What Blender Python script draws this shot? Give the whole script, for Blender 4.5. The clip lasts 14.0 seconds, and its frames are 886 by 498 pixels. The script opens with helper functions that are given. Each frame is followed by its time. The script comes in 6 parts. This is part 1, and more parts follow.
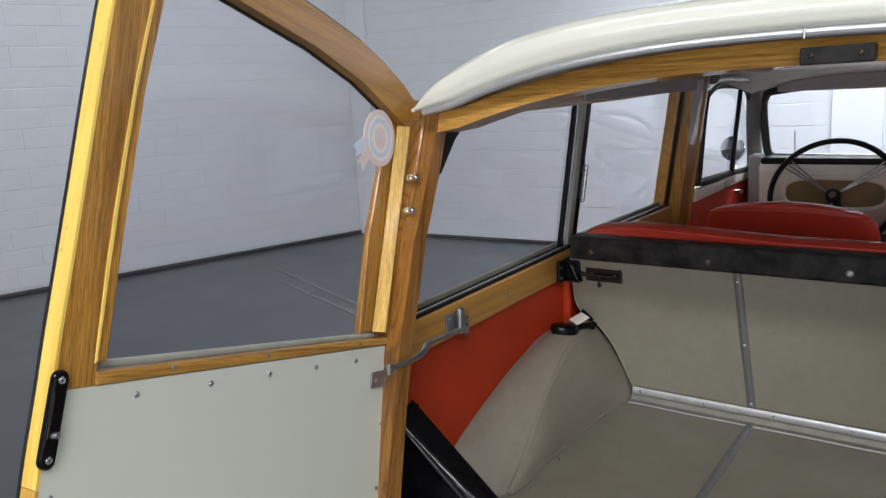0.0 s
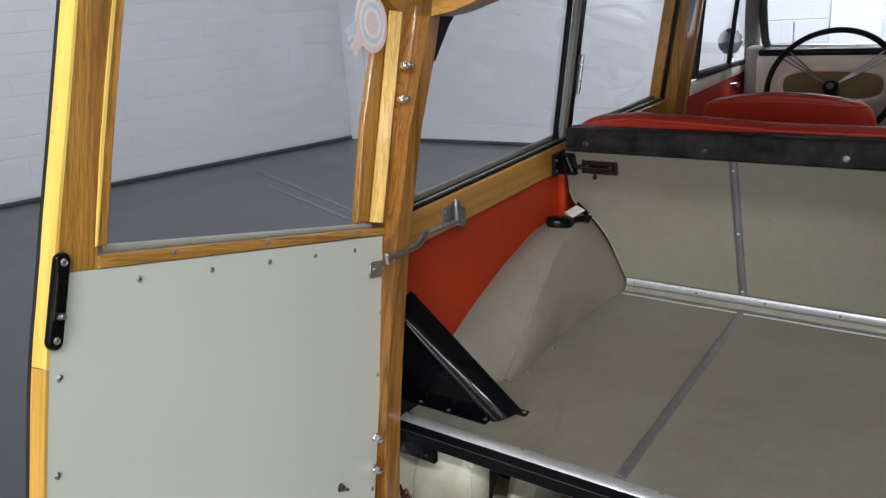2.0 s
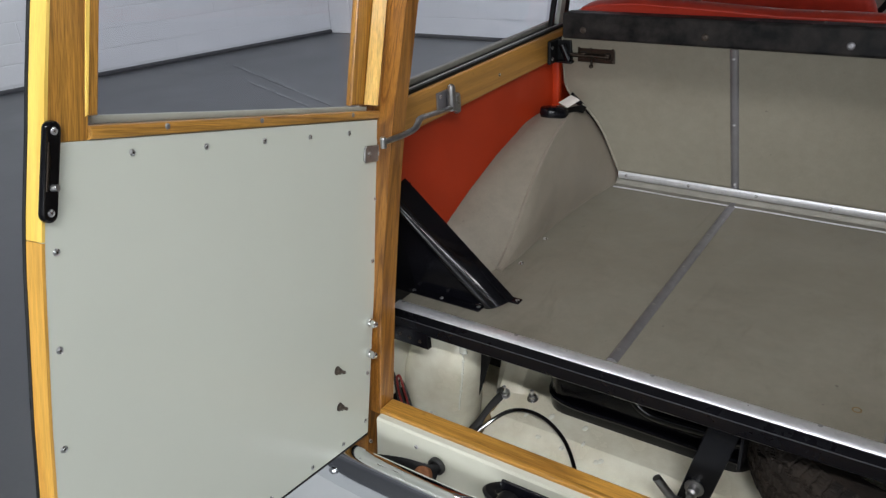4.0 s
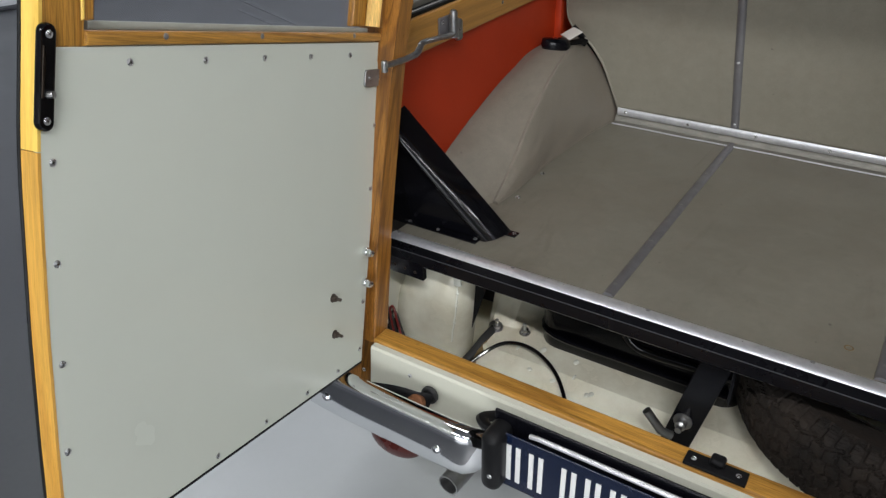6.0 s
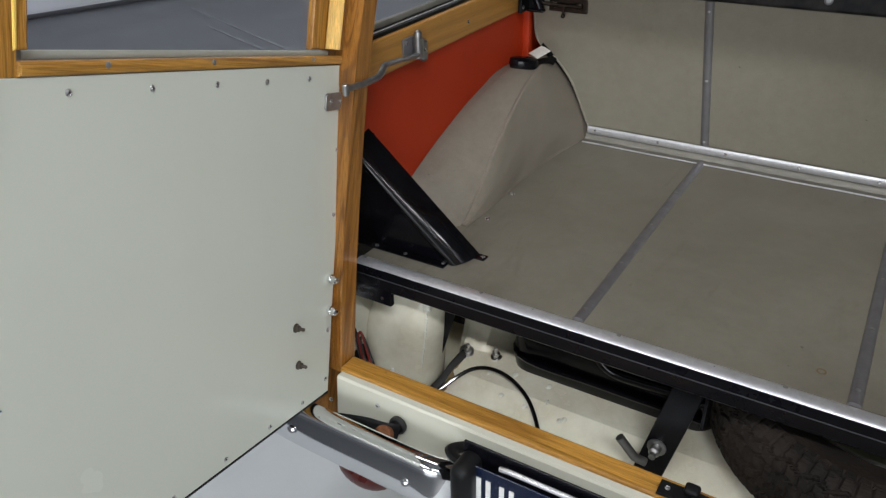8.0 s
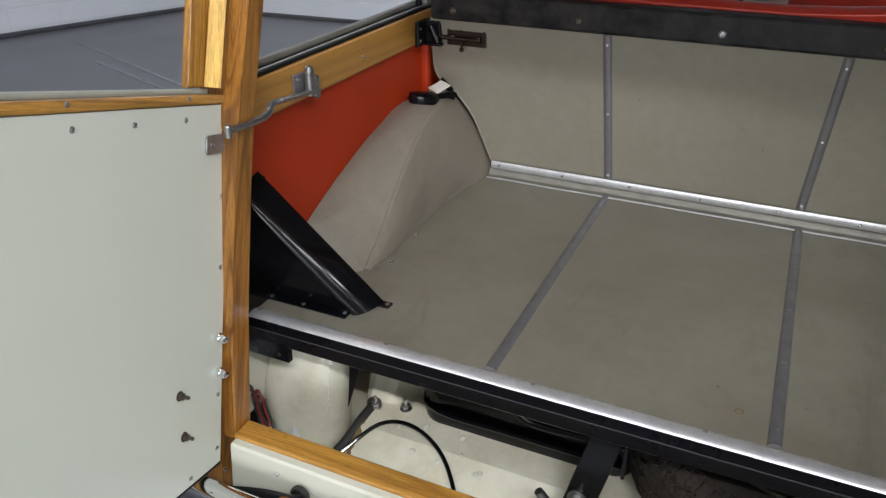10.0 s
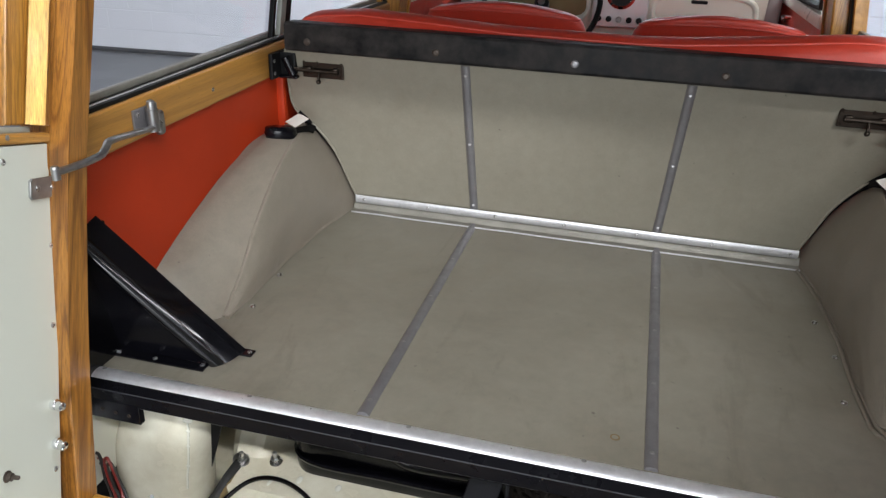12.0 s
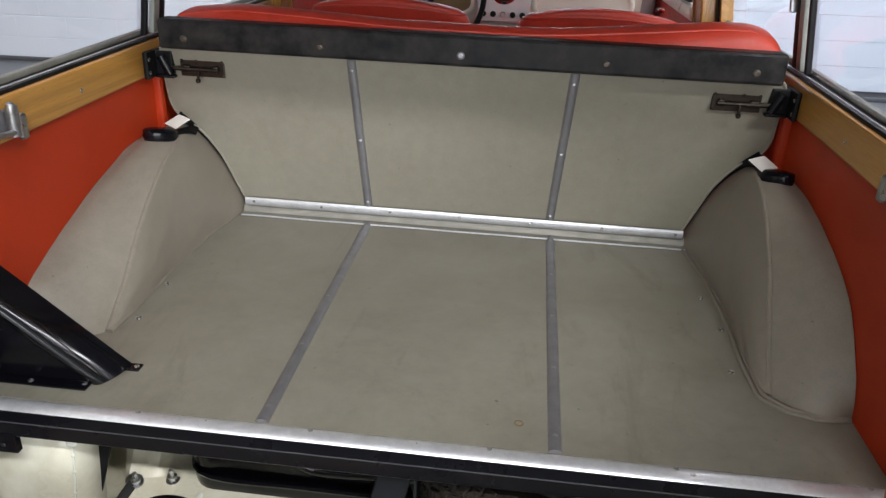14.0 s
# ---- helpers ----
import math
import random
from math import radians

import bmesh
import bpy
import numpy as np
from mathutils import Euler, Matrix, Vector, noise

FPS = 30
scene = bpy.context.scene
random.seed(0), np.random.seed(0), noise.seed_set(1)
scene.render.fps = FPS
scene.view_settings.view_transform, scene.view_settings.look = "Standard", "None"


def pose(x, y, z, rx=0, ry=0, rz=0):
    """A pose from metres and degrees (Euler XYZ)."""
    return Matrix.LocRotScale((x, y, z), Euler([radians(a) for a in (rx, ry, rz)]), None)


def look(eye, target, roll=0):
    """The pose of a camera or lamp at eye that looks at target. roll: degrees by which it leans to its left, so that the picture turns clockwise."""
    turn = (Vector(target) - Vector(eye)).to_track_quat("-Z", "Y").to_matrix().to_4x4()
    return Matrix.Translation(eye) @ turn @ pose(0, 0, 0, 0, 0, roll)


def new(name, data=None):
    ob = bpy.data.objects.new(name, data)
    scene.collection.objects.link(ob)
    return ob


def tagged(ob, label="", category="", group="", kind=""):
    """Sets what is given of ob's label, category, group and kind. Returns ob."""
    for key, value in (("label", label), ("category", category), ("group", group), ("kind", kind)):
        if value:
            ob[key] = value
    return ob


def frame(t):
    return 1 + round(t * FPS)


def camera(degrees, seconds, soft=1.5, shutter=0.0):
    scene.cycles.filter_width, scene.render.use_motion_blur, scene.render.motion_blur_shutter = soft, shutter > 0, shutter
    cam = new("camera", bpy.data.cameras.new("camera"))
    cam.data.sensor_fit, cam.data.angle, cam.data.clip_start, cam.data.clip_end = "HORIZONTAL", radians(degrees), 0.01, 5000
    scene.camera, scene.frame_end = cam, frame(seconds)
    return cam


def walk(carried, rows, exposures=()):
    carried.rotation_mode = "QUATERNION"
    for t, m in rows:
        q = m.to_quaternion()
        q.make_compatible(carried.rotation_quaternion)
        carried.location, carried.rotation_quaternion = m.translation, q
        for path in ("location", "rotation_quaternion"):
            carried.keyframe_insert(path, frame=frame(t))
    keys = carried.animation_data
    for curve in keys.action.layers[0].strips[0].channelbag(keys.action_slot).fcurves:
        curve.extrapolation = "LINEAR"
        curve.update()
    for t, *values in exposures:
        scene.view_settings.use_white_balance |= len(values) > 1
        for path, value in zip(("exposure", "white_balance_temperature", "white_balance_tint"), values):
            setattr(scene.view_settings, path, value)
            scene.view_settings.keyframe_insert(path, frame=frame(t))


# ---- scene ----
cam = camera(60.7, 14.0, soft=1.35)
PATH = [
    (0, (0.217, -1.027, 1.421), (-0.944, 0.55, 1.018), -3.2),
    (0.5, (0.217, -1.029, 1.416), (-0.94, 0.537, 0.957), -3.4),
    (1, (0.218, -1.03, 1.408), (-0.932, 0.522, 0.888), -3.7),
    (1.5, (0.217, -1.033, 1.399), (-0.922, 0.507, 0.822), -4.0),
    (2, (0.211, -1.037, 1.389), (-0.908, 0.493, 0.751), -4.1),
    (2.5, (0.208, -1.04, 1.382), (-0.894, 0.476, 0.685), -4.1),
    (3, (0.198, -1.044, 1.37), (-0.879, 0.46, 0.612), -4.2),
    (3.5, (0.188, -1.047, 1.362), (-0.865, 0.445, 0.545), -3.8),
    (4, (0.181, -1.048, 1.356), (-0.851, 0.424, 0.478), -3.3),
    (6.3, (0.158, -1.058, 1.333), (-0.799, 0.371, 0.312), -1.1),
    (6.5, (0.159, -1.057, 1.333), (-0.796, 0.374, 0.313), -1.0),
    (7, (0.16, -1.049, 1.336), (-0.789, 0.391, 0.324), -1.0),
    (7.2, (0.163, -1.043, 1.337), (-0.786, 0.402, 0.331), -1.1),
    (9.3, (0.131, -0.955, 1.328), (-0.687, 0.6, 0.373), -0.4),
    (9.5, (0.128, -0.946, 1.325), (-0.667, 0.626, 0.379), -0.2),
    (10, (0.125, -0.929, 1.319), (-0.607, 0.689, 0.4), 0.4),
    (10.5, (0.121, -0.915, 1.316), (-0.541, 0.747, 0.421), 1.0),
    (11, (0.116, -0.902, 1.311), (-0.464, 0.805, 0.445), 1.6),
    (11.5, (0.117, -0.891, 1.308), (-0.391, 0.848, 0.46), 2.0),
    (12, (0.116, -0.88, 1.303), (-0.311, 0.886, 0.467), 2.2),
    (12.5, (0.119, -0.873, 1.299), (-0.241, 0.911, 0.469), 2.3),
    (13, (0.117, -0.869, 1.295), (-0.17, 0.929, 0.468), 2.5),
    (13.5, (0.122, -0.867, 1.29), (-0.109, 0.941, 0.466), 2.5),
    (14, (0.124, -0.867, 1.287), (-0.047, 0.947, 0.462), 2.5),
]
walk(cam, [(t, look(eye, target, roll)) for t, eye, target, roll in PATH],
     exposures=[(0.0, -0.54), (3.0, -0.33), (6.5, -0.51), (9.5, -0.32), (11.0, 0.0), (14.0, 0.21)])

# ---- light: unseen strip lamps under the ceiling, some only added, dim cool air light ----
world = bpy.data.worlds.new("showroom_air")
scene.world = world
world.use_nodes = True
world.node_tree.nodes["Background"].inputs[0].default_value = (0.80, 0.88, 1.0, 1)
world.node_tree.nodes["Background"].inputs[1].default_value = 0.25
CEILING = 4.6


def strip_lamp(x, y, length, power, turn, wide, tint, spread):
    """A strip lamp; spread degrees narrow the beam of those added to brighten the walls."""
    lamp = bpy.data.lights.new("strip_light", "AREA")
    lamp.spread = math.radians(spread)
    lamp.shape, lamp.size, lamp.size_y, lamp.energy = "RECTANGLE", length, wide, power
    lamp.color = tint
    ob = new("strip_light", lamp)
    ob.matrix_basis = pose(x, y, CEILING - 0.16, 0, 0, turn)
    return ob


NEUTRAL, COOL = (0.97, 0.98, 1.0), (0.88, 0.94, 1.0)
# first lamp is added for the black cover's highlight, last two brighten the walls
LAMPS = [(7.3, -1.8, 6.0, 150, 90, 0.22, NEUTRAL, 180), (-1.2, -3.6, 3.0, 95, 0, 0.22, NEUTRAL, 180), (2.5, -3.6, 3.0, 350, 0, 0.22, NEUTRAL, 180),
         (-1.0, 0.4, 3.0, 26, 0, 0.22, NEUTRAL, 180), (2.6, 0.4, 3.0, 36, 0, 0.22, NEUTRAL, 180),
         (0.9, 4.1, 5.0, 520, 0, 0.22, COOL, 100), (-4.6, 2.2, 4.0, 62, 74, 0.22, COOL, 110)]
for lamp_row in LAMPS:
    strip_lamp(*lamp_row)
# unseen area light for the strong light from behind, set in an assumed window
fill_area = bpy.data.lights.new("fill_from_behind", "AREA")
fill_area.shape, fill_area.size, fill_area.size_y, fill_area.energy = "RECTANGLE", 5.7, 3.1, 440
fill_area.color = (0.92, 0.96, 1.0)
fill_from_behind = new("fill_from_behind", fill_area)
fill_from_behind.matrix_basis = look((2.15, -8.0, 1.80), (2.15, 0, 1.80))


# ---- materials ----
def shader(name, base=(0.5, 0.5, 0.5), rough=0.5, metal=0.0, coat=0.0):
    m = bpy.data.materials.new(name)
    m.use_nodes = True
    b = m.node_tree.nodes["Principled BSDF"]
    b.inputs["Base Color"].default_value = (*base, 1)
    b.inputs["Roughness"].default_value = rough
    b.inputs["Metallic"].default_value = metal
    b.inputs["Coat Weight"].default_value = coat
    b.inputs["Coat Roughness"].default_value = 0.12
    return m, m.node_tree.nodes, m.node_tree.links, b


def mapped(n, l, scale=(1, 1, 1), coords="Object", lean=0.0):
    tc, mp = n.new("ShaderNodeTexCoord"), n.new("ShaderNodeMapping")
    l.new(tc.outputs[coords], mp.inputs[0])
    if lean:
        mp.vector_type = "TEXTURE"
        mp.inputs["Rotation"].default_value = (-radians(lean), 0, 0)
        scale = tuple(1 / c for c in scale)
    mp.inputs["Scale"].default_value = scale
    return mp.outputs[0]


def noisy(n, l, vec, scale, detail=4, rough=0.55, distort=0.0):
    t = n.new("ShaderNodeTexNoise")
    t.inputs["Scale"].default_value, t.inputs["Detail"].default_value = scale, detail
    t.inputs["Roughness"].default_value, t.inputs["Distortion"].default_value = rough, distort
    l.new(vec, t.inputs["Vector"])
    return t.outputs[0]


def ramp(n, l, fac, stops):
    r = n.new("ShaderNodeValToRGB")
    while len(r.color_ramp.elements) < len(stops):
        r.color_ramp.elements.new(0.5)
    for e, (p, c) in zip(r.color_ramp.elements, stops):
        e.position, e.color = p, (*c, 1) if len(c) == 3 else c
    l.new(fac, r.inputs[0])
    return r.outputs[0]


def mixed(n, l, fac, a, b, how="MIX"):
    m = n.new("ShaderNodeMix")
    m.data_type, m.blend_type = "RGBA", how
    for value, slot in ((fac, 0), (a, 6), (b, 7)):
        if isinstance(value, (int, float)):
            m.inputs[slot].default_value = value
        elif isinstance(value, tuple):
            m.inputs[slot].default_value = (*value, 1)
        else:
            l.new(value, m.inputs[slot])
    return m.outputs[2]


def bumped(n, l, b, height, strength, distance):
    k = n.new("ShaderNodeBump")
    k.inputs["Strength"].default_value, k.inputs["Distance"].default_value = strength, distance
    l.new(height, k.inputs["Height"])
    l.new(k.outputs[0], b.inputs["Normal"])


def grey(v):
    return (v, v, v)


def surface(name, base, rough, metal=0.0, coat=0.0, fine=400, blotch=9, amount=0.25, bump=0.1, depth=0.0006, wear=0.15, dirt=None):
    """A plain surface with blotches, fine grain, uneven gloss and a light relief."""
    m, n, l, b = shader(name, base, rough, metal, coat)
    v = mapped(n, l)
    big, small = noisy(n, l, v, blotch, 5), noisy(n, l, v, fine, 3)
    dark = tuple(c * (1 - amount) for c in base) if dirt is None else dirt
    col = mixed(n, l, ramp(n, l, big, [(0.35, grey(0.0)), (0.75, grey(1.0))]), base, dark)
    col = mixed(n, l, amount * 0.5, col, ramp(n, l, small, [(0.3, grey(0.6)), (0.7, grey(1.3))]), "MULTIPLY")
    l.new(col, b.inputs["Base Color"])
    l.new(ramp(n, l, big, [(0.2, grey(max(0.02, rough - wear))), (0.8, grey(min(1.0, rough + wear)))]), b.inputs["Roughness"])
    if bump:
        bumped(n, l, b, small, bump, depth)
    return m


def wood(name, axis, base=(0.47, 0.232, 0.042), dark=(0.19, 0.078, 0.013), lean=0.0, rings=20.0, gloss=0.5, grain=0.55):
    """Varnished ash: drawn-out growth rings and fine dark pores along one of the mesh's own axes, or leant from it about x."""
    m, n, l, b = shader(name, base, 0.36, 0.0, gloss)
    sc = [1.0, 1.0, 1.0]
    sc[axis] = 0.035
    v = mapped(n, l, tuple(sc), lean=lean)
    info = n.new("ShaderNodeObjectInfo")
    shift = n.new("ShaderNodeVectorMath")
    shift.operation = "MULTIPLY_ADD"
    l.new(info.outputs["Random"], shift.inputs[0])
    shift.inputs[1].default_value = (7.1, 3.3, 5.7)
    l.new(v, shift.inputs[2])
    v = shift.outputs[0]
    swell = noisy(n, l, v, 11, 2, 0.45, 0.7)
    count, saw = n.new("ShaderNodeMath"), n.new("ShaderNodeMath")
    count.operation, saw.operation = "MULTIPLY", "FRACT"
    count.inputs[1].default_value = rings
    l.new(swell, count.inputs[0])
    l.new(count.outputs[0], saw.inputs[0])
    ring = ramp(n, l, saw.outputs[0], [(0.0, grey(0.55)), (0.10, grey(0.80)), (0.30, grey(0.22)), (0.65, grey(0.0)), (0.93, grey(0.10)), (1.0, grey(0.55))])
    streak, pores, tone = noisy(n, l, v, 260, 3, 0.6, 0.3), noisy(n, l, v, 900, 3, 0.6), noisy(n, l, v, 24, 4, 0.6, 1.0)
    col = mixed(n, l, ring, base, dark)
    col = mixed(n, l, grain, col, ramp(n, l, streak, [(0.34, grey(0.55)), (0.62, grey(1.22))]), "MULTIPLY")
    col = mixed(n, l, grain, col, ramp(n, l, pores, [(0.36, grey(0.45)), (0.56, grey(1.18))]), "MULTIPLY")
    col = mixed(n, l, 0.5, col, ramp(n, l, tone, [(0.30, (0.62, 0.55, 0.50)), (0.68, (1.28, 1.26, 1.20))]), "MULTIPLY")
    mark = noisy(n, l, mapped(n, l, (1, 1, 1)), 26, 3)
    col = mixed(n, l, ramp(n, l, mark, [(0.70, grey(0.0)), (0.80, grey(0.5))]), col, (0.10, 0.045, 0.012))
    l.new(col, b.inputs["Base Color"])
    l.new(ramp(n, l, pores, [(0.2, grey(0.24)), (0.8, grey(0.44))]), b.inputs["Roughness"])
    bumped(n, l, b, streak, 0.16, 0.0006)
    return m


def vinyl(name, base, stain, rough=0.55, weave=900, streak=0.5):
    """Leathercloth: small weave, faint rubbed patches, drawn-out smudges, specks and fine creases."""
    m, n, l, b = shader(name, base, rough)
    v = mapped(n, l)
    big, mid = noisy(n, l, v, 4.5, 6, 0.62, 0.4), noisy(n, l, v, 38, 5, 0.7)
    smear = noisy(n, l, mapped(n, l, (9, 2.2, 2.2)), 1.6, 6, 0.65, 1.2)
    small = noisy(n, l, v, weave, 2)
    col = mixed(n, l, ramp(n, l, big, [(0.40, grey(0.0)), (0.70, grey(0.55 * streak))]), base, stain)
    col = mixed(n, l, ramp(n, l, smear, [(0.56, grey(0.0)), (0.74, grey(0.5 * streak))]), col, tuple(c * 0.82 for c in stain))
    col = mixed(n, l, 0.2 + 0.25 * streak, col, ramp(n, l, mid, [(0.3, grey(0.72)), (0.7, grey(1.22))]), "MULTIPLY")
    spots = noisy(n, l, v, 75, 2)
    col = mixed(n, l, ramp(n, l, spots, [(0.735, grey(0.0)), (0.79, grey(0.6))]), col, tuple(c * 0.4 for c in stain))
    col = mixed(n, l, 0.35, col, ramp(n, l, small, [(0.3, grey(0.65)), (0.7, grey(1.3))]), "MULTIPLY")
    l.new(col, b.inputs["Base Color"])
    l.new(ramp(n, l, mid, [(0.2, grey(rough - 0.12)), (0.8, grey(rough + 0.15))]), b.inputs["Roughness"])
    add, more = n.new("ShaderNodeMath"), n.new("ShaderNodeMath")
    add.operation = more.operation = "MULTIPLY_ADD"
    l.new(mid, add.inputs[0])
    add.inputs[1].default_value = 1.6
    l.new(small, add.inputs[2])
    l.new(big, more.inputs[0])
    more.inputs[1].default_value = 9.0
    l.new(add.outputs[0], more.inputs[2])
    bumped(n, l, b, more.outputs[0], 0.25, 0.0012)
    return m


def glassy(name, tint=(0.95, 0.95, 0.965), gloss=0.5):
    """Thin clear glass: lets light straight through, mirrors a little at a slant."""
    m = bpy.data.materials.new(name)
    m.use_nodes = True
    n, l = m.node_tree.nodes, m.node_tree.links
    n.remove(n["Principled BSDF"])
    clear, shine, mix = n.new("ShaderNodeBsdfTransparent"), n.new("ShaderNodeBsdfGlossy"), n.new("ShaderNodeMixShader")
    slant, bend = n.new("ShaderNodeLayerWeight"), n.new("ShaderNodeMath")
    slant.inputs[0].default_value = 0.5
    bend.operation = "POWER"
    bend.inputs[1].default_value = 4.0
    l.new(slant.outputs["Facing"], bend.inputs[0])
    add = n.new("ShaderNodeMath")
    add.operation = "MULTIPLY_ADD"
    add.inputs[1].default_value, add.inputs[2].default_value = gloss, 0.025
    l.new(bend.outputs[0], add.inputs[0])
    clear.inputs[0].default_value = (*tint, 1)
    shine.inputs["Roughness"].default_value = 0.02
    l.new(add.outputs[0], mix.inputs[0])
    l.new(clear.outputs[0], mix.inputs[1])
    l.new(shine.outputs[0], mix.inputs[2])
    l.new(mix.outputs[0], n["Material Output"].inputs[0])
    return m


WOOD_X, WOOD_Y, WOOD_Z = wood("varnished_ash_across", 0, (0.52, 0.268, 0.052), (0.27, 0.122, 0.020), rings=8.0), wood("varnished_ash_along", 1), wood("varnished_ash_upright", 2, dark=(0.26, 0.115, 0.020), rings=11.0, grain=0.7)
WOOD_PALE = wood("varnished_ash_pale", 1, (0.47, 0.238, 0.050), (0.37, 0.175, 0.034), rings=6.0, gloss=0.25, grain=0.2)
WOOD_POST = wood("varnished_ash_post", 2, (0.37, 0.163, 0.029), (0.16, 0.058, 0.010), lean=15.2, rings=26.0)
# free door edge: strong light from behind is put into a paler ash
WOOD_LIT_EDGE = wood("lit_ash_edge", 2, (0.93, 0.66, 0.155), (0.86, 0.54, 0.10), rings=4.0, grain=0.14)
# hinge-side bead: the light on its slope is painted as brighter ash
WOOD_LIT_BEAD = wood("lit_ash_bead", 2, (0.82, 0.53, 0.135), (0.60, 0.31, 0.055), rings=9.0, grain=0.45)
# lower free edge: ash colour brightened for the light on it
WOOD_LIT_RIM = wood("lit_ash_rim", 2, (0.74, 0.42, 0.085), (0.60, 0.30, 0.05), rings=6.0, grain=0.25)
WOOD_ARCH = wood("brown_varnished_ash_arch", 0, (0.40, 0.200, 0.038), (0.29, 0.135, 0.024), rings=5.0, grain=0.3)
STAIN = surface("brown_rust_stain", (0.20, 0.135, 0.055), 0.7, amount=0.3, blotch=90)
CREAM = surface("cream_panel_paint", (0.612, 0.640, 0.562), 0.25, amount=0.03, blotch=3.0, fine=9, bump=0.05, depth=0.0015, wear=0.03)
CREAM.node_tree.nodes["Principled BSDF"].inputs["Specular IOR Level"].default_value = 0.27
CREAM_BODY = surface("cream_body_paint", (0.81, 0.81, 0.715), 0.16, coat=0.8, amount=0.05, blotch=4, bump=0.02, wear=0.05)
CREAM_TAIL = surface("cream_tailboard_paint", (0.63, 0.63, 0.535), 0.2, amount=0.04, blotch=5, bump=0.03, wear=0.05)
CREAM_WELL = surface("cream_well_paint", (0.80, 0.78, 0.655), 0.24, amount=0.12, blotch=11, bump=0.10, wear=0.12, dirt=(0.58, 0.53, 0.40))
VINYL = vinyl("grey_leathercloth", (0.238, 0.221, 0.178), (0.160, 0.139, 0.104), 0.5, 900, 0.9)
VINYL_ARCH = vinyl("grey_arch_leathercloth", (0.240, 0.211, 0.171), (0.172, 0.147, 0.112), 0.5)
VINYL_SEAT = vinyl("grey_seat_back_cloth", (0.262, 0.243, 0.192), (0.215, 0.185, 0.132), 0.48, 900, 0.28)
RED_CARD = surface("red_trim_board", (0.43, 0.035, 0.007), 0.45, amount=0.18, blotch=4, fine=700, bump=0.12, wear=0.08)
RED_CARD.node_tree.nodes["Principled BSDF"].inputs["Specular IOR Level"].default_value = 0.25
RED_SEAT = vinyl("red_leathercloth", (0.55, 0.045, 0.022), (0.44, 0.032, 0.015), 0.40, 700, 0.4)
BLACK = surface("black_gloss_paint", (0.004, 0.004, 0.006), 0.20, coat=0.0, amount=0.3, blotch=20, bump=0.1, wear=0.1)
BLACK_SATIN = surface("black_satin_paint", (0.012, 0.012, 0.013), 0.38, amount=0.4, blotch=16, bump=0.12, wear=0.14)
BLACK_BAR = surface("worn_black_wooden_bar", (0.007, 0.007, 0.008), 0.45, amount=0.6, blotch=24, bump=0.2, wear=0.2, dirt=(0.045, 0.040, 0.037))
BLACK_BAR.node_tree.nodes["Principled BSDF"].inputs["Specular IOR Level"].default_value = 0.14
for low_gloss, level in ((BLACK, 0.30), (BLACK_SATIN, 0.16)):
    low_gloss.node_tree.nodes["Principled BSDF"].inputs["Specular IOR Level"].default_value = level
BLACK_COVER = surface("black_cover_enamel", (0.003, 0.003, 0.004), 0.07, coat=0.0, amount=0.2, blotch=20, bump=0.02, wear=0.05)
BLACK_CROSS = surface("blue_black_chassis_paint", (0.005, 0.005, 0.0068), 0.30, amount=0.3, blotch=16, bump=0.06, wear=0.1)
BLACK_CROSS.node_tree.nodes["Principled BSDF"].inputs["Specular IOR Level"].default_value = 0.18
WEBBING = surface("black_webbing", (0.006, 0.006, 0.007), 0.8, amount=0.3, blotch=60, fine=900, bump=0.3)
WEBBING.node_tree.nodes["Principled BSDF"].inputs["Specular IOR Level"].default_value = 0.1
RUBBER = surface("black_rubber", (0.018, 0.018, 0.018), 0.6, amount=0.3, blotch=30, bump=0.2)
WIRE_RED = surface("red_wire_sleeve", (0.22, 0.015, 0.010), 0.4, amount=0.2, blotch=60, bump=0.05)
TYRE = surface("dusty_tyre_rubber", (0.020, 0.017, 0.0155), 0.85, amount=0.4, blotch=14, fine=180, bump=0.6, depth=0.002, dirt=(0.045, 0.034, 0.027))
TYRE.node_tree.nodes["Principled BSDF"].inputs["Specular IOR Level"].default_value = 0.2
ALU = surface("worn_aluminium", (0.62, 0.62, 0.63), 0.30, metal=1.0, amount=0.25, blotch=40, fine=300, bump=0.15, wear=0.12)
ALU_TRIM = surface("bright_aluminium_trim", (0.84, 0.84, 0.87), 0.36, metal=0.65, amount=0.25, blotch=22, fine=160, bump=0.05, wear=0.12)
ALU_DULL = surface("dull_aluminium", (0.31, 0.305, 0.32), 0.45, metal=0.7, amount=0.15, blotch=30, fine=260, bump=0.1, wear=0.1)
ALU_RIVET = surface("tarnished_rivet", (0.40, 0.395, 0.40), 0.4, metal=0.8, amount=0.25, blotch=60, bump=0.1)
LEAF = surface("dull_hinge_metal", (0.25, 0.238, 0.205), 0.5, metal=0.2, amount=0.2, blotch=30, fine=260, bump=0.1, wear=0.1)
GUTTER = surface("polished_gutter_aluminium", (0.60, 0.61, 0.64), 0.32, metal=0.6, amount=0.05, blotch=12, bump=0.0, wear=0.06)
STEEL = surface("zinc_steel", (0.42, 0.42, 0.42), 0.38, metal=1.0, amount=0.3, blotch=50, bump=0.15)
CHROME = surface("chrome", (0.80, 0.81, 0.83), 0.06, metal=1.0, amount=0.04, blotch=10, bump=0.0, wear=0.03)
RUST = surface("rusty_bolt", (0.23, 0.09, 0.035), 0.75, metal=0.3, amount=0.4, blotch=120, bump=0.5)
